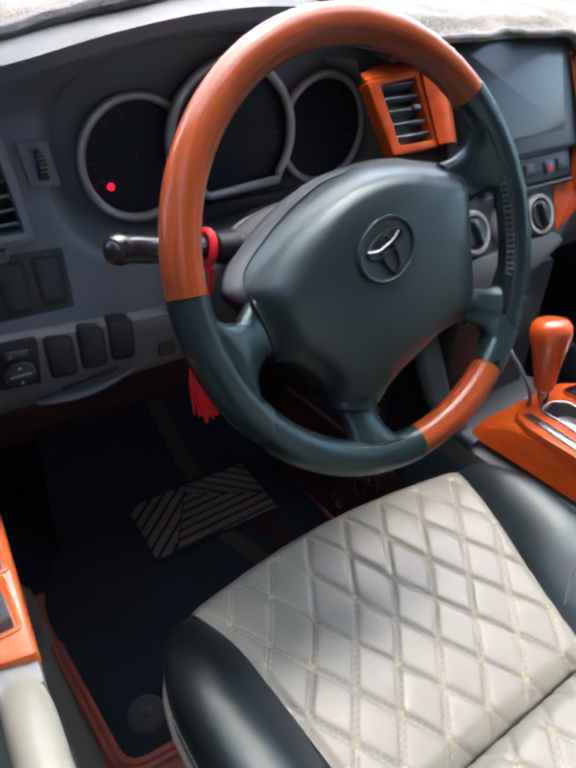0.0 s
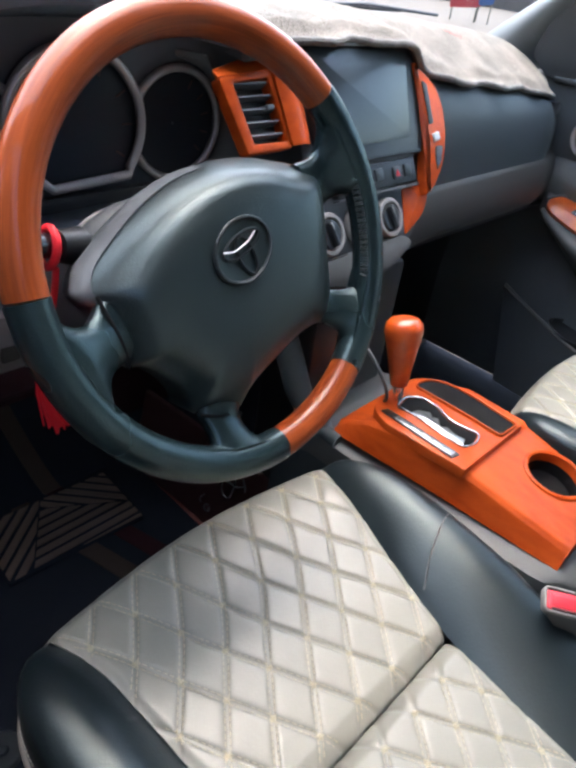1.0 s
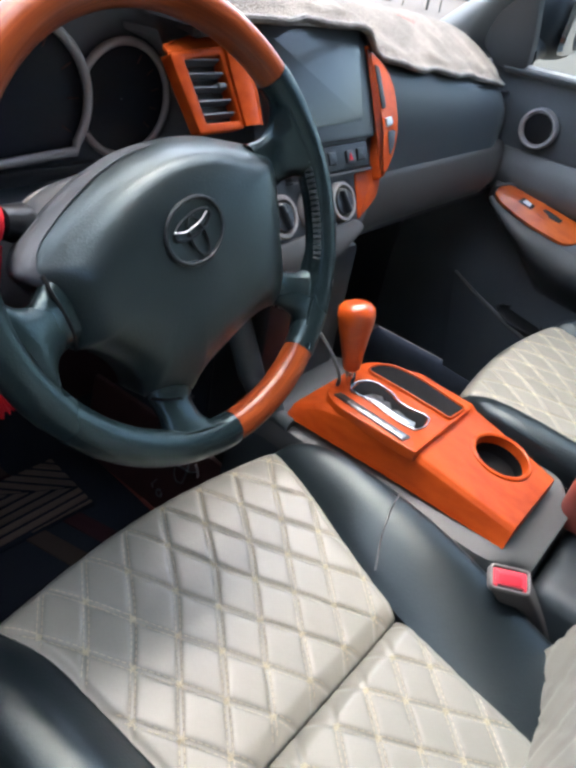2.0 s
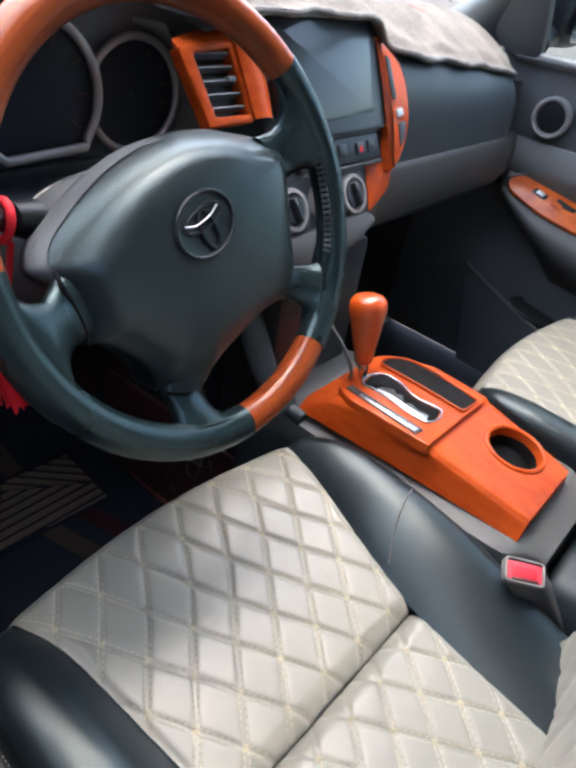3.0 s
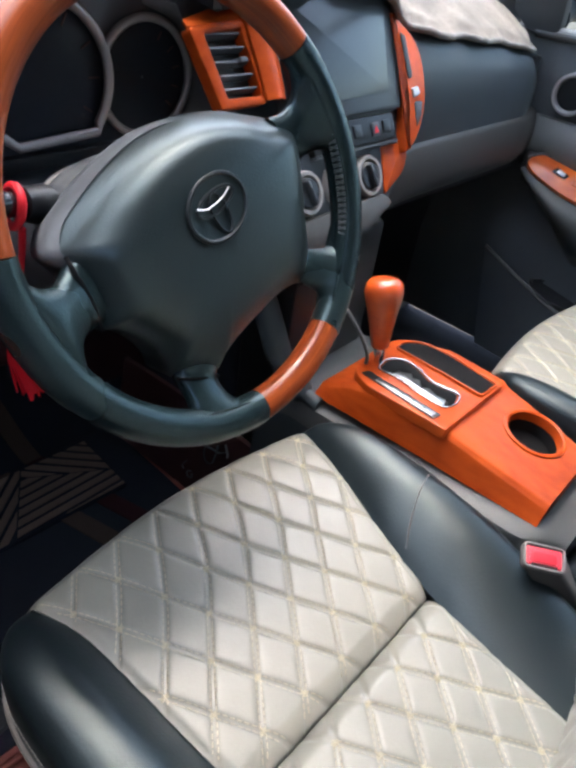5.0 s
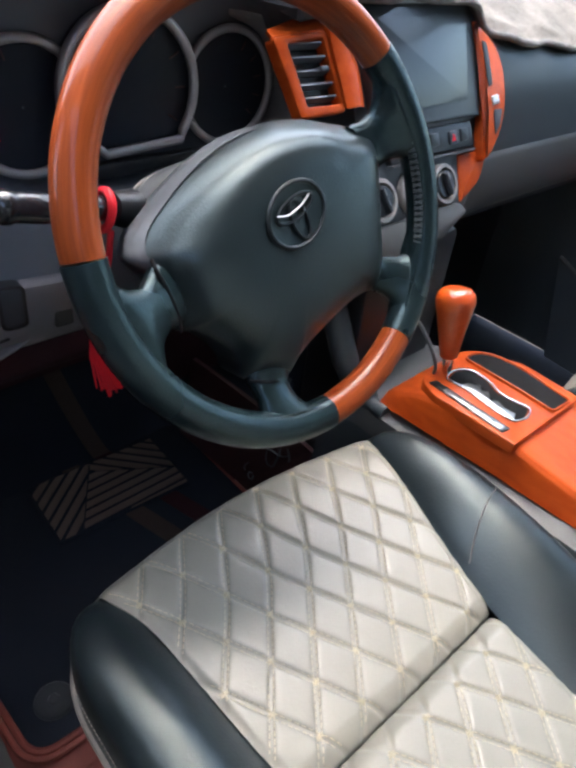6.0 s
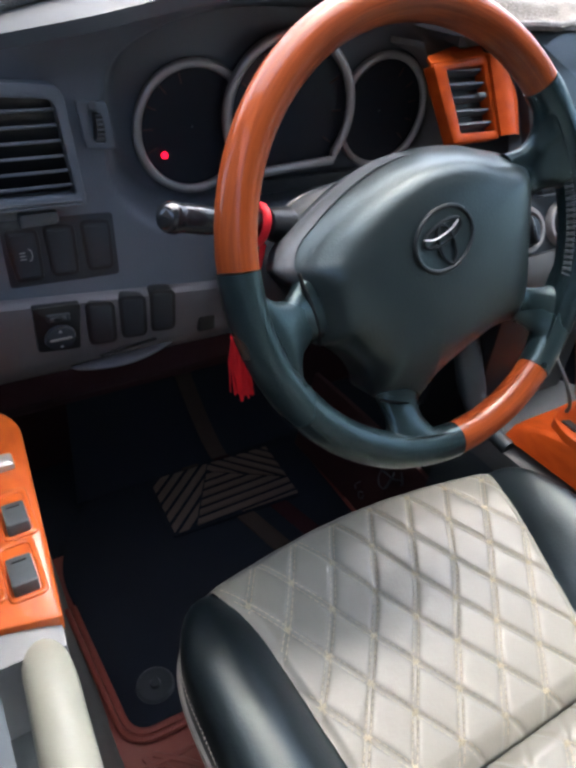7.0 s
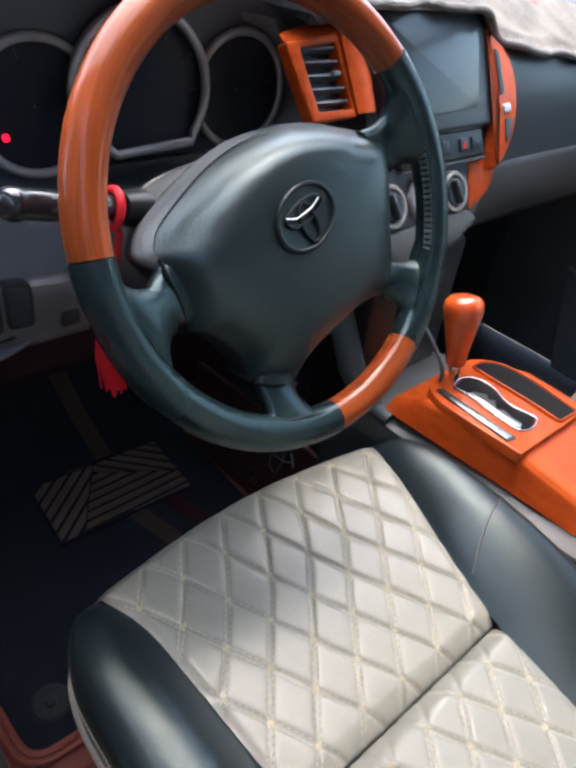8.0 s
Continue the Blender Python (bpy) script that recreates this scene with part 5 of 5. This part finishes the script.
        return Vector((x, -0.405 - 0.20 * v - 0.02 * (1 - v) ** 6 + hollow + puff(x, 0.5 * v), 0.30 + 0.56 * v))
    part("backrest", sheet(back, 70, 120, 0.09, (0, -1, -0.2)), M_CREAM, s, "cream quilted backrest")
    for side in (-1, 1):
        part("backrest_bolster", tube([(-0.02 + side * 0.215, -0.475 - 0.20 * k / 12, 0.31 + 0.54 * k / 12) for k in range(13)], [0.03] + [0.042] * 11 + [0.03], 18), M_BOLSTER, s)
    return s


driver_seat = seat()
passenger_seat = copy_thing(driver_seat, pose(0.751, -0.36, 0))
passenger_seat["label"] = "cream diamond-quilted passenger seat set further back"

buckle = thing("seat_belt_buckle", (0.215, -0.34, 0.24), "grey seat belt buckle with a red release button", "seat belt buckle")
B_UP = Vector((-0.34, -0.21, 0.917)).normalized()
B_X = Vector((0.53, -0.85, 0.0)).normalized()
M_B = plane_frame((0.208, -0.3245, 0.345), B_X, B_UP.cross(B_X))
B_FACE = rect(-0.0225, -0.0142, 0.0225, 0.0142, 0.007, 6)
rings = []
for k in range(9):
    w = k / 8
    shrink = 1 - 0.45 * w ** 1.6
    rings.append([M_B @ Vector((p.x * shrink, p.y * shrink, -0.003)) + Vector((0.052, -0.055, -0.100)) * w for p in B_FACE])
part("body", fill(bmesh.new(), rings), M_BUCKLEBODY, buckle, "grey plastic buckle body")
part("surround", frame_slab(M_B, B_FACE, inset(B_FACE, 0.0035), -0.008, 0.003, 0.002), M_RING, buckle, "pale worn rim of the buckle")
btn = part("release_button", slab(M_B, inset(B_FACE, 0.0035), -0.006, 0.0022, 0.003), M_BUCKLE, buckle, "red release button")
# Flat darker reds paint the shade of the button's slot and hollow.
part("tongue_slot", slab(M_B, rect(-0.014, -0.0104, 0.014, -0.0078, 0.001, 3), 0.0, 0.0028, 0.0003), material("slot_shade", (0.05, 0.008, 0.01), 0.5), btn)
part("button_hollow", slab(M_B, rect(-0.013, -0.0068, 0.013, 0.0045, 0.004, 5), 0.0, 0.0027, 0.0003), material("hollow_shade_red", (0.55, 0.02, 0.04), 0.5), btn)

# ---- doors ----
def door(n, x, s, label):
    """A closed door's inner panel; s points from the panel to the cabin's inside."""
    d = thing("door_%d" % n, (x, -0.2, 0.0), label, "car door", kind="structure")

    def panel_f(u, v):
        y = 0.44 - 1.34 * u
        z = 0.02 + 0.70 * v
        out = 0.028 * (1 - step(0.30, 0.52, v)) + 0.01 * step(0.78, 0.95, v)
        return Vector((x + s * out, y, z + 0.03 * u * step(0.8, 1, v)))
    part("lower_panel", sheet(panel_f, 40, 40, 0.05, (-s, 0, 0)), M_PANEL if s > 0 else M_DOOR_SHADE, d, "grey moulded door panel")
    part("trim_band", sheet(lambda u, v: Vector((x + s * (0.012 + 0.016 * math.sin(math.pi * v)), 0.19 - 1.05 * u, 0.475 + 0.095 * v)), 40, 10, 0.03, (-s, 0, 0)), M_DOORBAND, d, "grey trim band") if s < 0 else None
    part("sill", tube([(x + s * 0.012, 0.24 - 1.1 * i / 12, 0.722 + 0.02 * i / 12) for i in range(13)], 0.02, 12, flat=0.6), M_PILLAR, d)
    return d


d1 = door(1, -0.405, 1, "closed driver's door with a grey armrest and wood switch panel")
d2 = door(2, 1.135, -1, "closed passenger door with a silver speaker ring and wood switch panel")


def arm_rest(d, x, s, tip):
    z = 0.475
    edge = [(tip + 0.035, 0.012), (tip + 0.02, 0.045), (tip - 0.012, 0.076), (0.06, 0.0705), (-0.009, 0.0655), (-0.076, 0.0595), (-0.096, 0.058), (-0.110, 0.030), (-0.30, 0.030), (-0.33, 0.065), (-0.55, 0.066), (-0.75, 0.05)]

    def f(u, v):
        y = tip + 0.035 - (tip + 0.785) * u
        w = along([(-a, b) for a, b in edge], -y)
        low = 0.06 * step(-0.095, -0.108, y) * step(-0.33, -0.31, y)
        if v < 0.5:
            k = v / 0.5
            return Vector((x + s * w * k, y, z - low - 0.004 * k ** 6))
        k = (v - 0.5) / 0.5
        return Vector((x + s * (w * (1 - 0.75 * k ** 1.6) + 0.006 * math.sin(math.pi * k)), y, z - low - 0.004 - 0.12 * k))
    part("armrest", sheet(f, 120, 24), M_LIGHTGREY, d, "light grey moulded armrest")


arm_rest(d1, -0.405, 1, 0.150)


def slanted_panel(u, v, out=0.0):
    """The passenger's wood panel, which slopes to the cabin and falls to the rear."""
    near = bend([(0, 1.080), (0.05, 1.072), (0.21, 1.066), (0.4, 1.073), (1, 1.075)], u), 0.155 - 0.45 * u, bend([(0, 0.476), (0.03, 0.469), (0.21, 0.442), (0.4, 0.426), (1, 0.385)], u)
    far = bend([(0, 1.088), (0.05, 1.110), (0.2, 1.119), (0.4, 1.128), (1, 1.130)], u), 0.157 - 0.44 * u, bend([(0, 0.488), (0.05, 0.496), (0.2, 0.485), (0.4, 0.470), (1, 0.425)], u)
    a, b = Vector(near), Vector(far)
    p = a + (b - a) * v
    n = Vector((-0.6, -0.2, 0.77))
    return p + n * (out + 0.004 * math.sin(math.pi * v))


part("armrest_top", sheet(lambda u, v: slanted_panel(u, v, -0.004), 50, 12, 0.01, (0.5, 0.2, -0.8)), M_GREY, d2, "grey armrest top")
N_Q = Vector((-0.6, -0.2, 0.77)).normalized()
X_Q = Vector((0, -1, -0.26)).normalized()
M_Q = plane_frame((1.085, 0.16, 0.482), X_Q, N_Q.cross(X_Q))


def on_panel(pts, r, n=5):
    q = M_Q.inverted()
    return rpoly([tuple((q @ Vector(p)).xy) for p in pts], r, n)


w2 = part("switch_panel", slab(M_Q, on_panel([(1.080, 0.156, 0.477), (1.072, 0.140, 0.466), (1.067, 0.062, 0.443), (1.076, -0.030, 0.427), (1.100, -0.060, 0.438), (1.128, -0.050, 0.461), (1.118, 0.071, 0.485), (1.112, 0.140, 0.497), (1.098, 0.157, 0.492)], [0.006, 0.01, 0.03, 0.012, 0.02, 0.01, 0.03, 0.012, 0.008]), -0.006, 0.006, 0.003), M_WOOD_DOOR, d2, "orange burr wood switch panel")


def arm_under(u, v):
    a = slanted_panel(u, 0) + Vector((-0.003, 0.003 * (1 - min(1, u * 6)), -0.004))
    b = Vector((1.118, a.y - 0.02 * u, a.z - 0.135 * min(1, 0.12 + u * 2.6)))
    p = a + (b - a) * v
    bulge = math.sin(math.pi * min(1, v * 1.15) ** 0.7)
    return p + Vector((-0.032, 0.020 * (1 - min(1, u * 5)), -0.006)) * bulge * (0.4 + 0.6 * min(1, u * 5))


part("armrest", sheet(arm_under, 40, 16, 0.004, (0.7, 0, 0.3)), M_ARM, d2, "grey moulded armrest")
part("armrest_nose", sheet(lambda u, v: Vector((1.128, 0.145, 0.470)) + Vector((-0.050 * math.sin(math.pi * v) ** 0.8 * math.sin(math.pi * (0.08 + 0.84 * u)), 0.034 * math.cos(math.pi * v), 0.026 - 0.070 * u + 0.012 * math.cos(math.pi * v))), 16, 20, 0.004, (1, 0, 0)), M_ARM, d2, "rounded nose of the armrest")
part("armrest_lip", tube([slanted_panel(i / 40, 1) + Vector((0.006 - 0.010 * (1 - min(1, i / 6)), 0.004, 0.004 + 0.012 * min(1, i / 16))) for i in range(41)], [0.003 + 0.005 * min(1, i / 8) for i in range(41)], 10), M_GREY, d2)
M_A = plane_frame((0, 0, 0.475), (1, 0, 0), (0, 1, 0))
w1 = part("switch_panel", slab(M_A, rpoly([(-0.392, 0.150), (-0.352, 0.172), (-0.327, 0.138), (-0.333, 0.056), (-0.338, -0.009), (-0.344, -0.080), (-0.400, -0.068)], [0.01, 0.015, 0.02, 0.03, 0.03, 0.004, 0.01], 6), -0.01, 0.006, 0.003), M_WOOD_DOOR, d1, "orange burr wood switch panel")
for x, y, w, ln in ((-0.3535, 0.019, 0.0165, 0.031), (-0.360, -0.035, 0.0175, 0.033), (-0.380, 0.024, 0.0165, 0.031), (-0.386, -0.030, 0.0175, 0.033)):
    part("switch_recess", frame_slab(M_A, rect(x - w / 2 - 0.004, y - ln / 2 - 0.006, x + w / 2 + 0.005, y + ln / 2 + 0.016, 0.006, 5), rect(x - w / 2 - 0.001, y - ln / 2 - 0.002, x + w / 2 + 0.001, y + ln / 2 + 0.010, 0.004, 5), 0.002, 0.008, 0.002), M_WOOD_DOOR, w1)
    part("recess_floor", slab(M_A, rect(x - w / 2 - 0.001, y + ln / 2 - 0.004, x + w / 2 + 0.001, y + ln / 2 + 0.010, 0.002, 4), 0.004, 0.0066, 0.0004), M_WOOD_DOOR, w1)
    part("window_switch", slab(M_A @ Matrix.Translation((0, 0, 0)) @ pose(x, y, 0.010, -7), rect(-w / 2, -ln / 2, w / 2, ln / 2 - 0.004, 0.002, 4), -0.010, 0.004, 0.0015), M_SWITCH, w1, "grey rocker switch")
    part("switch_mark", slab(M_A @ pose(x, y, 0.010, -7), rect(-0.005, ln / 2 - 0.011, 0.005, ln / 2 - 0.0095, 0.0004, 3), 0.003, 0.0046, 0.0003), M_BLACK, w1)
part("lock_switch", slab(M_A, rect(-0.362, 0.074, -0.342, 0.091, 0.003), 0.0, 0.012, 0.003), M_SILVER, w1, "silver lock switch")
hp = spline([(-0.362, -0.088, 0.435), (-0.362, -0.100, 0.462), (-0.362, -0.122, 0.472), (-0.364, -0.16, 0.470), (-0.366, -0.24, 0.468), (-0.367, -0.30, 0.455), (-0.367, -0.32, 0.42)], 6)
part("pull_handle", tube(hp, [0.018 + 0.002 * math.sin(i / len(hp) * 3.1) for i in range(len(hp))], 18, flat=0.8), M_HANDLE, d1, "cream plastic pull handle")
part("handle_cup", slab(plane_frame((0, 0, 0.4155), (1, 0, 0), (0, 1, 0)), rpoly([(-0.402, -0.34), (-0.375, -0.34), (-0.378, -0.09), (-0.402, -0.085)], 0.006), -0.004, 0.0012, 0.0005), leather("handle_recess", (0.16, 0.175, 0.175), 0.6, cell=150, bump=0.6), d1, "textured grey recess")

part("lock_switch", slab(M_Q, on_panel([(1.092, 0.104, 0.473), (1.105, 0.098, 0.482), (1.103, 0.066, 0.474), (1.092, 0.070, 0.466)], 0.004), 0.0, 0.0068, 0.0006), M_BLACK, w2, "dark lock switch")
part("lock_mark", slab(M_Q, on_panel([(1.096, 0.094, 0.473), (1.104, 0.091, 0.479), (1.103, 0.074, 0.475), (1.096, 0.076, 0.469)], 0.002), 0.0, 0.0085, 0.001), M_SILVER, w2)
part("window_switch", slab(M_Q, on_panel([(1.098, 0.052, 0.465), (1.112, 0.045, 0.473), (1.112, 0.000, 0.463), (1.103, 0.003, 0.457)], 0.004), 0.0, 0.0070, 0.001), M_BLACK, w2, "dark rocker switch")
part("switch_lip", slab(M_Q, on_panel([(1.092, 0.056, 0.461), (1.105, 0.052, 0.470), (1.103, 0.030, 0.464), (1.092, 0.028, 0.456)], 0.005), 0.0, 0.0085, 0.003), M_WOOD_DOOR, w2)
M_D = Matrix.Translation((1.118, 0.127, 0.624)) @ pose(0, 0, 0, 0, -90)
sr = part("speaker_ring", lathe(M_D, [(0.041, -0.01), (0.041, 0.006), (0.038, 0.010), (0.034, 0.009), (0.031, 0.004), (0.031, -0.01)], 44), M_SILVER, d2, "silver speaker ring")
part("speaker_grille", lathe(M_D, [(0.0315, 0.0), (0.030, 0.0035), (0.001, 0.0055)], 40), M_BLACK, sr)
def pocket_f(u, v):
    y = 0.185 - 0.70 * u
    top = bend([(-0.515, 0.195), (-0.20, 0.185), (-0.06, 0.192), (0.06, 0.228), (0.185, 0.272)], y)
    out = 0.030 + 0.045 * math.sin(math.pi * min(1.0, 0.12 + u)) ** 0.6 * (0.7 + 0.3 * v)
    return Vector((1.130 - out, y - 0.05 * (1 - v) * (1 - u) ** 3, 0.02 + (top - 0.02) * v))


part("door_pocket", sheet(pocket_f, 40, 16, 0.006, (1, 0, 0)), M_DOOR_SHADE, d2, "dark grey door pocket")
part("pocket_rim", tube([pocket_f(i / 40, 1) + Vector((0.004, 0, 0)) for i in range(41)], 0.006, 8), M_ARM, d2)
part("bottle_holder", lathe(Matrix.Translation((1.088, -0.005, 0.222)) @ pose(0, 0, 0, 10, -14) @ Matrix.Diagonal((0.75, 1.5, 1, 1)), [(0.042, -0.002), (0.043, 0.004), (0.040, 0.006), (0.037, -0.02), (0.001, -0.03)], 36), M_BLACK, d2, "dark oval bottle holder")
part("mirror_corner", slab(plane_frame((1.107, 0, 0.72), (0, -1, 0), (-0.30, 0, 1)), rpoly([(-0.300, 0.035), (-0.262, 0.002), (-0.225, -0.006), (-0.190, 0.008), (-0.188, 0.06), (-0.196, 0.14), (-0.190, 0.20), (-0.225, 0.20), (-0.262, 0.12), (-0.288, 0.07)], [0.02, 0.012, 0.01, 0.01, 0.02, 0.02, 0.01, 0.01, 0.04, 0.03]), -0.02, 0.002, 0.002), material("corner_black", (0.04, 0.045, 0.048), 0.6), d2, "black mirror corner trim")
g = part("window_2", sheet(lambda u, v: Vector((1.145 - 0.18 * v, 0.20 - 1.04 * u + 0.0 * v, 0.73 + 0.47 * v)), 6, 6, 0.004, (1, 0, 0)), M_TINT)
g.visible_shadow = False
tagged(g, "lightly tinted side window glass", "car window", kind="structure")

# Light grey stands in for the bright reflection along the strip.
part("weather_strip", tube([(1.112, 0.195 - 1.05 * i / 10, 0.728 + 0.012 * i / 10) for i in range(11)], 0.008, 10, flat=0.8), M_LIGHTGREY, d2, "window sill strip, pale grey for its bright reflection")
sill = part("sill_plate", sheet(lambda u, v: Vector((-0.412 + 0.105 * v, 0.40 - 1.30 * u, 0.052 - 0.062 * step(0.70, 1.0, v))), 10, 24, 0.03), material("sill_grey", (0.15, 0.16, 0.16), 0.5))
tagged(sill, "grey moulded sill plate beside the floor mat", "sill plate", kind="structure")

# ---- floor mats ----
mat = thing("floor_mat", (-0.1, 0.25, -0.01), "red-brown leatherette floor mat with a black inset", "floor mat")
M_F = plane_frame((0, 0, -0.010), (1, 0, 0), (0, 1, 0))
part("leather_base", sheet(lambda u, v: Vector((-0.308 + 0.548 * u, -0.32 + 0.70 * v, -0.010 + 0.07 * step(0.92, 1.0, u) + 0.003 * noise.noise(Vector((u * 9, v * 12, 1))))), 60, 60, 0.008), M_MAT, mat, "red-brown stitched leatherette")
ins = rpoly([(-0.285, 0.048), (0.19, 0.03), (0.20, 0.50), (-0.19, 0.52), (-0.305, 0.36)], [0.03, 0.03, 0.05, 0.06, 0.06], 8)
part("inset", slab(M_F, ins, 0.004, 0.012, 0.004), M_CARPET, mat, "black pile inset")
for off, r in ((-0.003, 0.0055), (-0.0125, 0.0045)):
    w = inset(ins, off)[:16]
    part("welt", tube([M_F @ Vector((p.x, p.y, 0.008)) for p in [Vector((w[0].x - 0.012, 0.27))] + w + [Vector((w[-1].x + 0.004, 0.27))]], r, 8), M_MAT, mat)
part("toe_section", sheet(lambda u, v: Vector((-0.24 + 0.44 * u + 0.03 * v * (1 - 2 * u), 0.47 + 0.12 * v, 0.004 + 0.15 * v ** 1.3)), 16, 12, 0.006), M_CARPET, mat, "black pile section rising up the toe board")
part("toe_band", sheet(lambda u, v: Vector((0.020 - 0.03 * v + 0.032 * u, 0.468 + 0.118 * v, 0.007 + 0.15 * v ** 1.3)), 4, 12, 0.003), M_DIM, mat)
for k, (a, b, c) in enumerate((((-0.283, 0.020), (-0.262, -0.040), (-0.250, -0.110)), ((-0.270, 0.018), (-0.225, -0.020), (-0.190, -0.075)), ((-0.300, 0.010), (-0.240, 0.004), (-0.160, 0.008)), ((-0.262, 0.000), (-0.238, -0.050), (-0.205, -0.120)))):
    part("fold", tube(spline([(p[0], p[1], -0.0085) for p in (a, b, c)], 6), 0.0032 + 0.0008 * (k % 2), 8, flat=0.8), M_MAT, mat)
part("fastener", lathe(M_F @ Matrix.Translation((-0.237, 0.097, 0.010)), [(0.026, 0.0), (0.026, 0.004), (0.023, 0.007), (0.008, 0.0065), (0.006, 0.010), (0.001, 0.0105)], 32), M_DARK, mat, "round dark mat fastener")
heel_m = M_F @ pose(0.008, 0.388, 0.012, 0, 0, -2.5)
heel = part("heel_pad", slab(heel_m, rect(-0.123, -0.072, 0.123, 0.072, 0.006), 0.0, 0.006, 0.002), M_CARPET, mat, "black heel pad with tan stripes")


def clip_half(poly, a, b, c):
    """Keeps the part of a polygon where a x + b y <= c."""
    out = []
    for i in range(len(poly)):
        p, q = poly[i - 1], poly[i]
        dp, dq = a * p.x + b * p.y - c, a * q.x + b * q.y - c
        if dp * dq < 0:
            out.append(p + (q - p) * (dp / (dp - dq)))
        if dq <= 0:
            out.append(q)
    return out


zones = [  # (bounding half planes, stripe angle)
    ([(1, -0.55, -0.045)], 42),
    ([(-1, 0.55, 0.042), (0.55, 1, 0.040)], 3),
    ([(-0.55, -1, -0.044), (-1, 0.55, 0.042)], -44),
]
for halves, ang in zones:
    t = radians(ang)
    d, nn = Vector((math.cos(t), math.sin(t))), Vector((-math.sin(t), math.cos(t)))
    for k in range(-12, 13):
        c = nn * (k * 0.0185)
        poly = [c - d * 0.3 - nn * 0.0058, c + d * 0.3 - nn * 0.0058, c + d * 0.3 + nn * 0.0058, c - d * 0.3 + nn * 0.0058]
        for a, b, e in halves + [(1, 0, 0.119), (-1, 0, 0.119), (0, 1, 0.068), (0, -1, 0.068)]:
            poly = clip_half(poly, a, b, e)
            if len(poly) < 3:
                break
        if len(poly) >= 3 and abs(sum(poly[i - 1].x * poly[i].y - poly[i].x * poly[i - 1].y for i in range(len(poly)))) > 1e-4:
            part("stripe", slab(heel_m, poly, 0.004, 0.0085, 0.001), M_STRIPE, heel)
for x0, m in ((-0.045, M_DIM), (0.02, M_REDCARPET)):
    part("band", slab(M_F, rpoly([(x0 + 0.10, 0.10), (x0 + 0.135, 0.10), (x0 + 0.01, 0.56), (x0 - 0.02, 0.56)], 0.003), 0.008, 0.0145, 0.001), m, mat)
side_mat = thing("tunnel_mat", (0.23, 0.2, 0.05), "dark maroon leatherette mat edge with grey embroidery against the tunnel", "floor mat")
part("flap", sheet(lambda u, v: Vector((0.19 + 0.03 * u + 0.012 * math.sin(3 * v), -0.02 + 0.46 * v, 0.0 + 0.17 * u)), 14, 30, 0.008, (1, 0, 0)), leather("dark_maroon_leather", (0.055, 0.018, 0.02), 0.5, cell=200), side_mat)
M_GREYTHREAD = material("grey_thread", (0.11, 0.13, 0.14), 0.7)


def flap_at(y, z):
    return Vector((0.19 + 0.03 * z / 0.17 + 0.012 * math.sin(3 * (y + 0.02) / 0.46) - 0.0045, y, z))


# looping embroidery, too worn to read
LOOPS = (((0.164, 0.134), (0.179, 0.123), (0.197, 0.120), (0.211, 0.115), (0.211, 0.099), (0.202, 0.089), (0.190, 0.094), (0.186, 0.111), (0.184, 0.124), (0.185, 0.134)),
         ((0.170, 0.146), (0.161, 0.134), (0.160, 0.126)), ((0.247, 0.061), (0.255, 0.047), (0.250, 0.042)), ((0.232, 0.048), (0.241, 0.043), (0.238, 0.034), (0.229, 0.036), (0.229, 0.045)))
for loop in LOOPS:
    part("letter_bar", tube(spline([flap_at(y, z) for y, z in loop], 5), 0.0022, 6, flat=0.5), M_GREYTHREAD, side_mat)
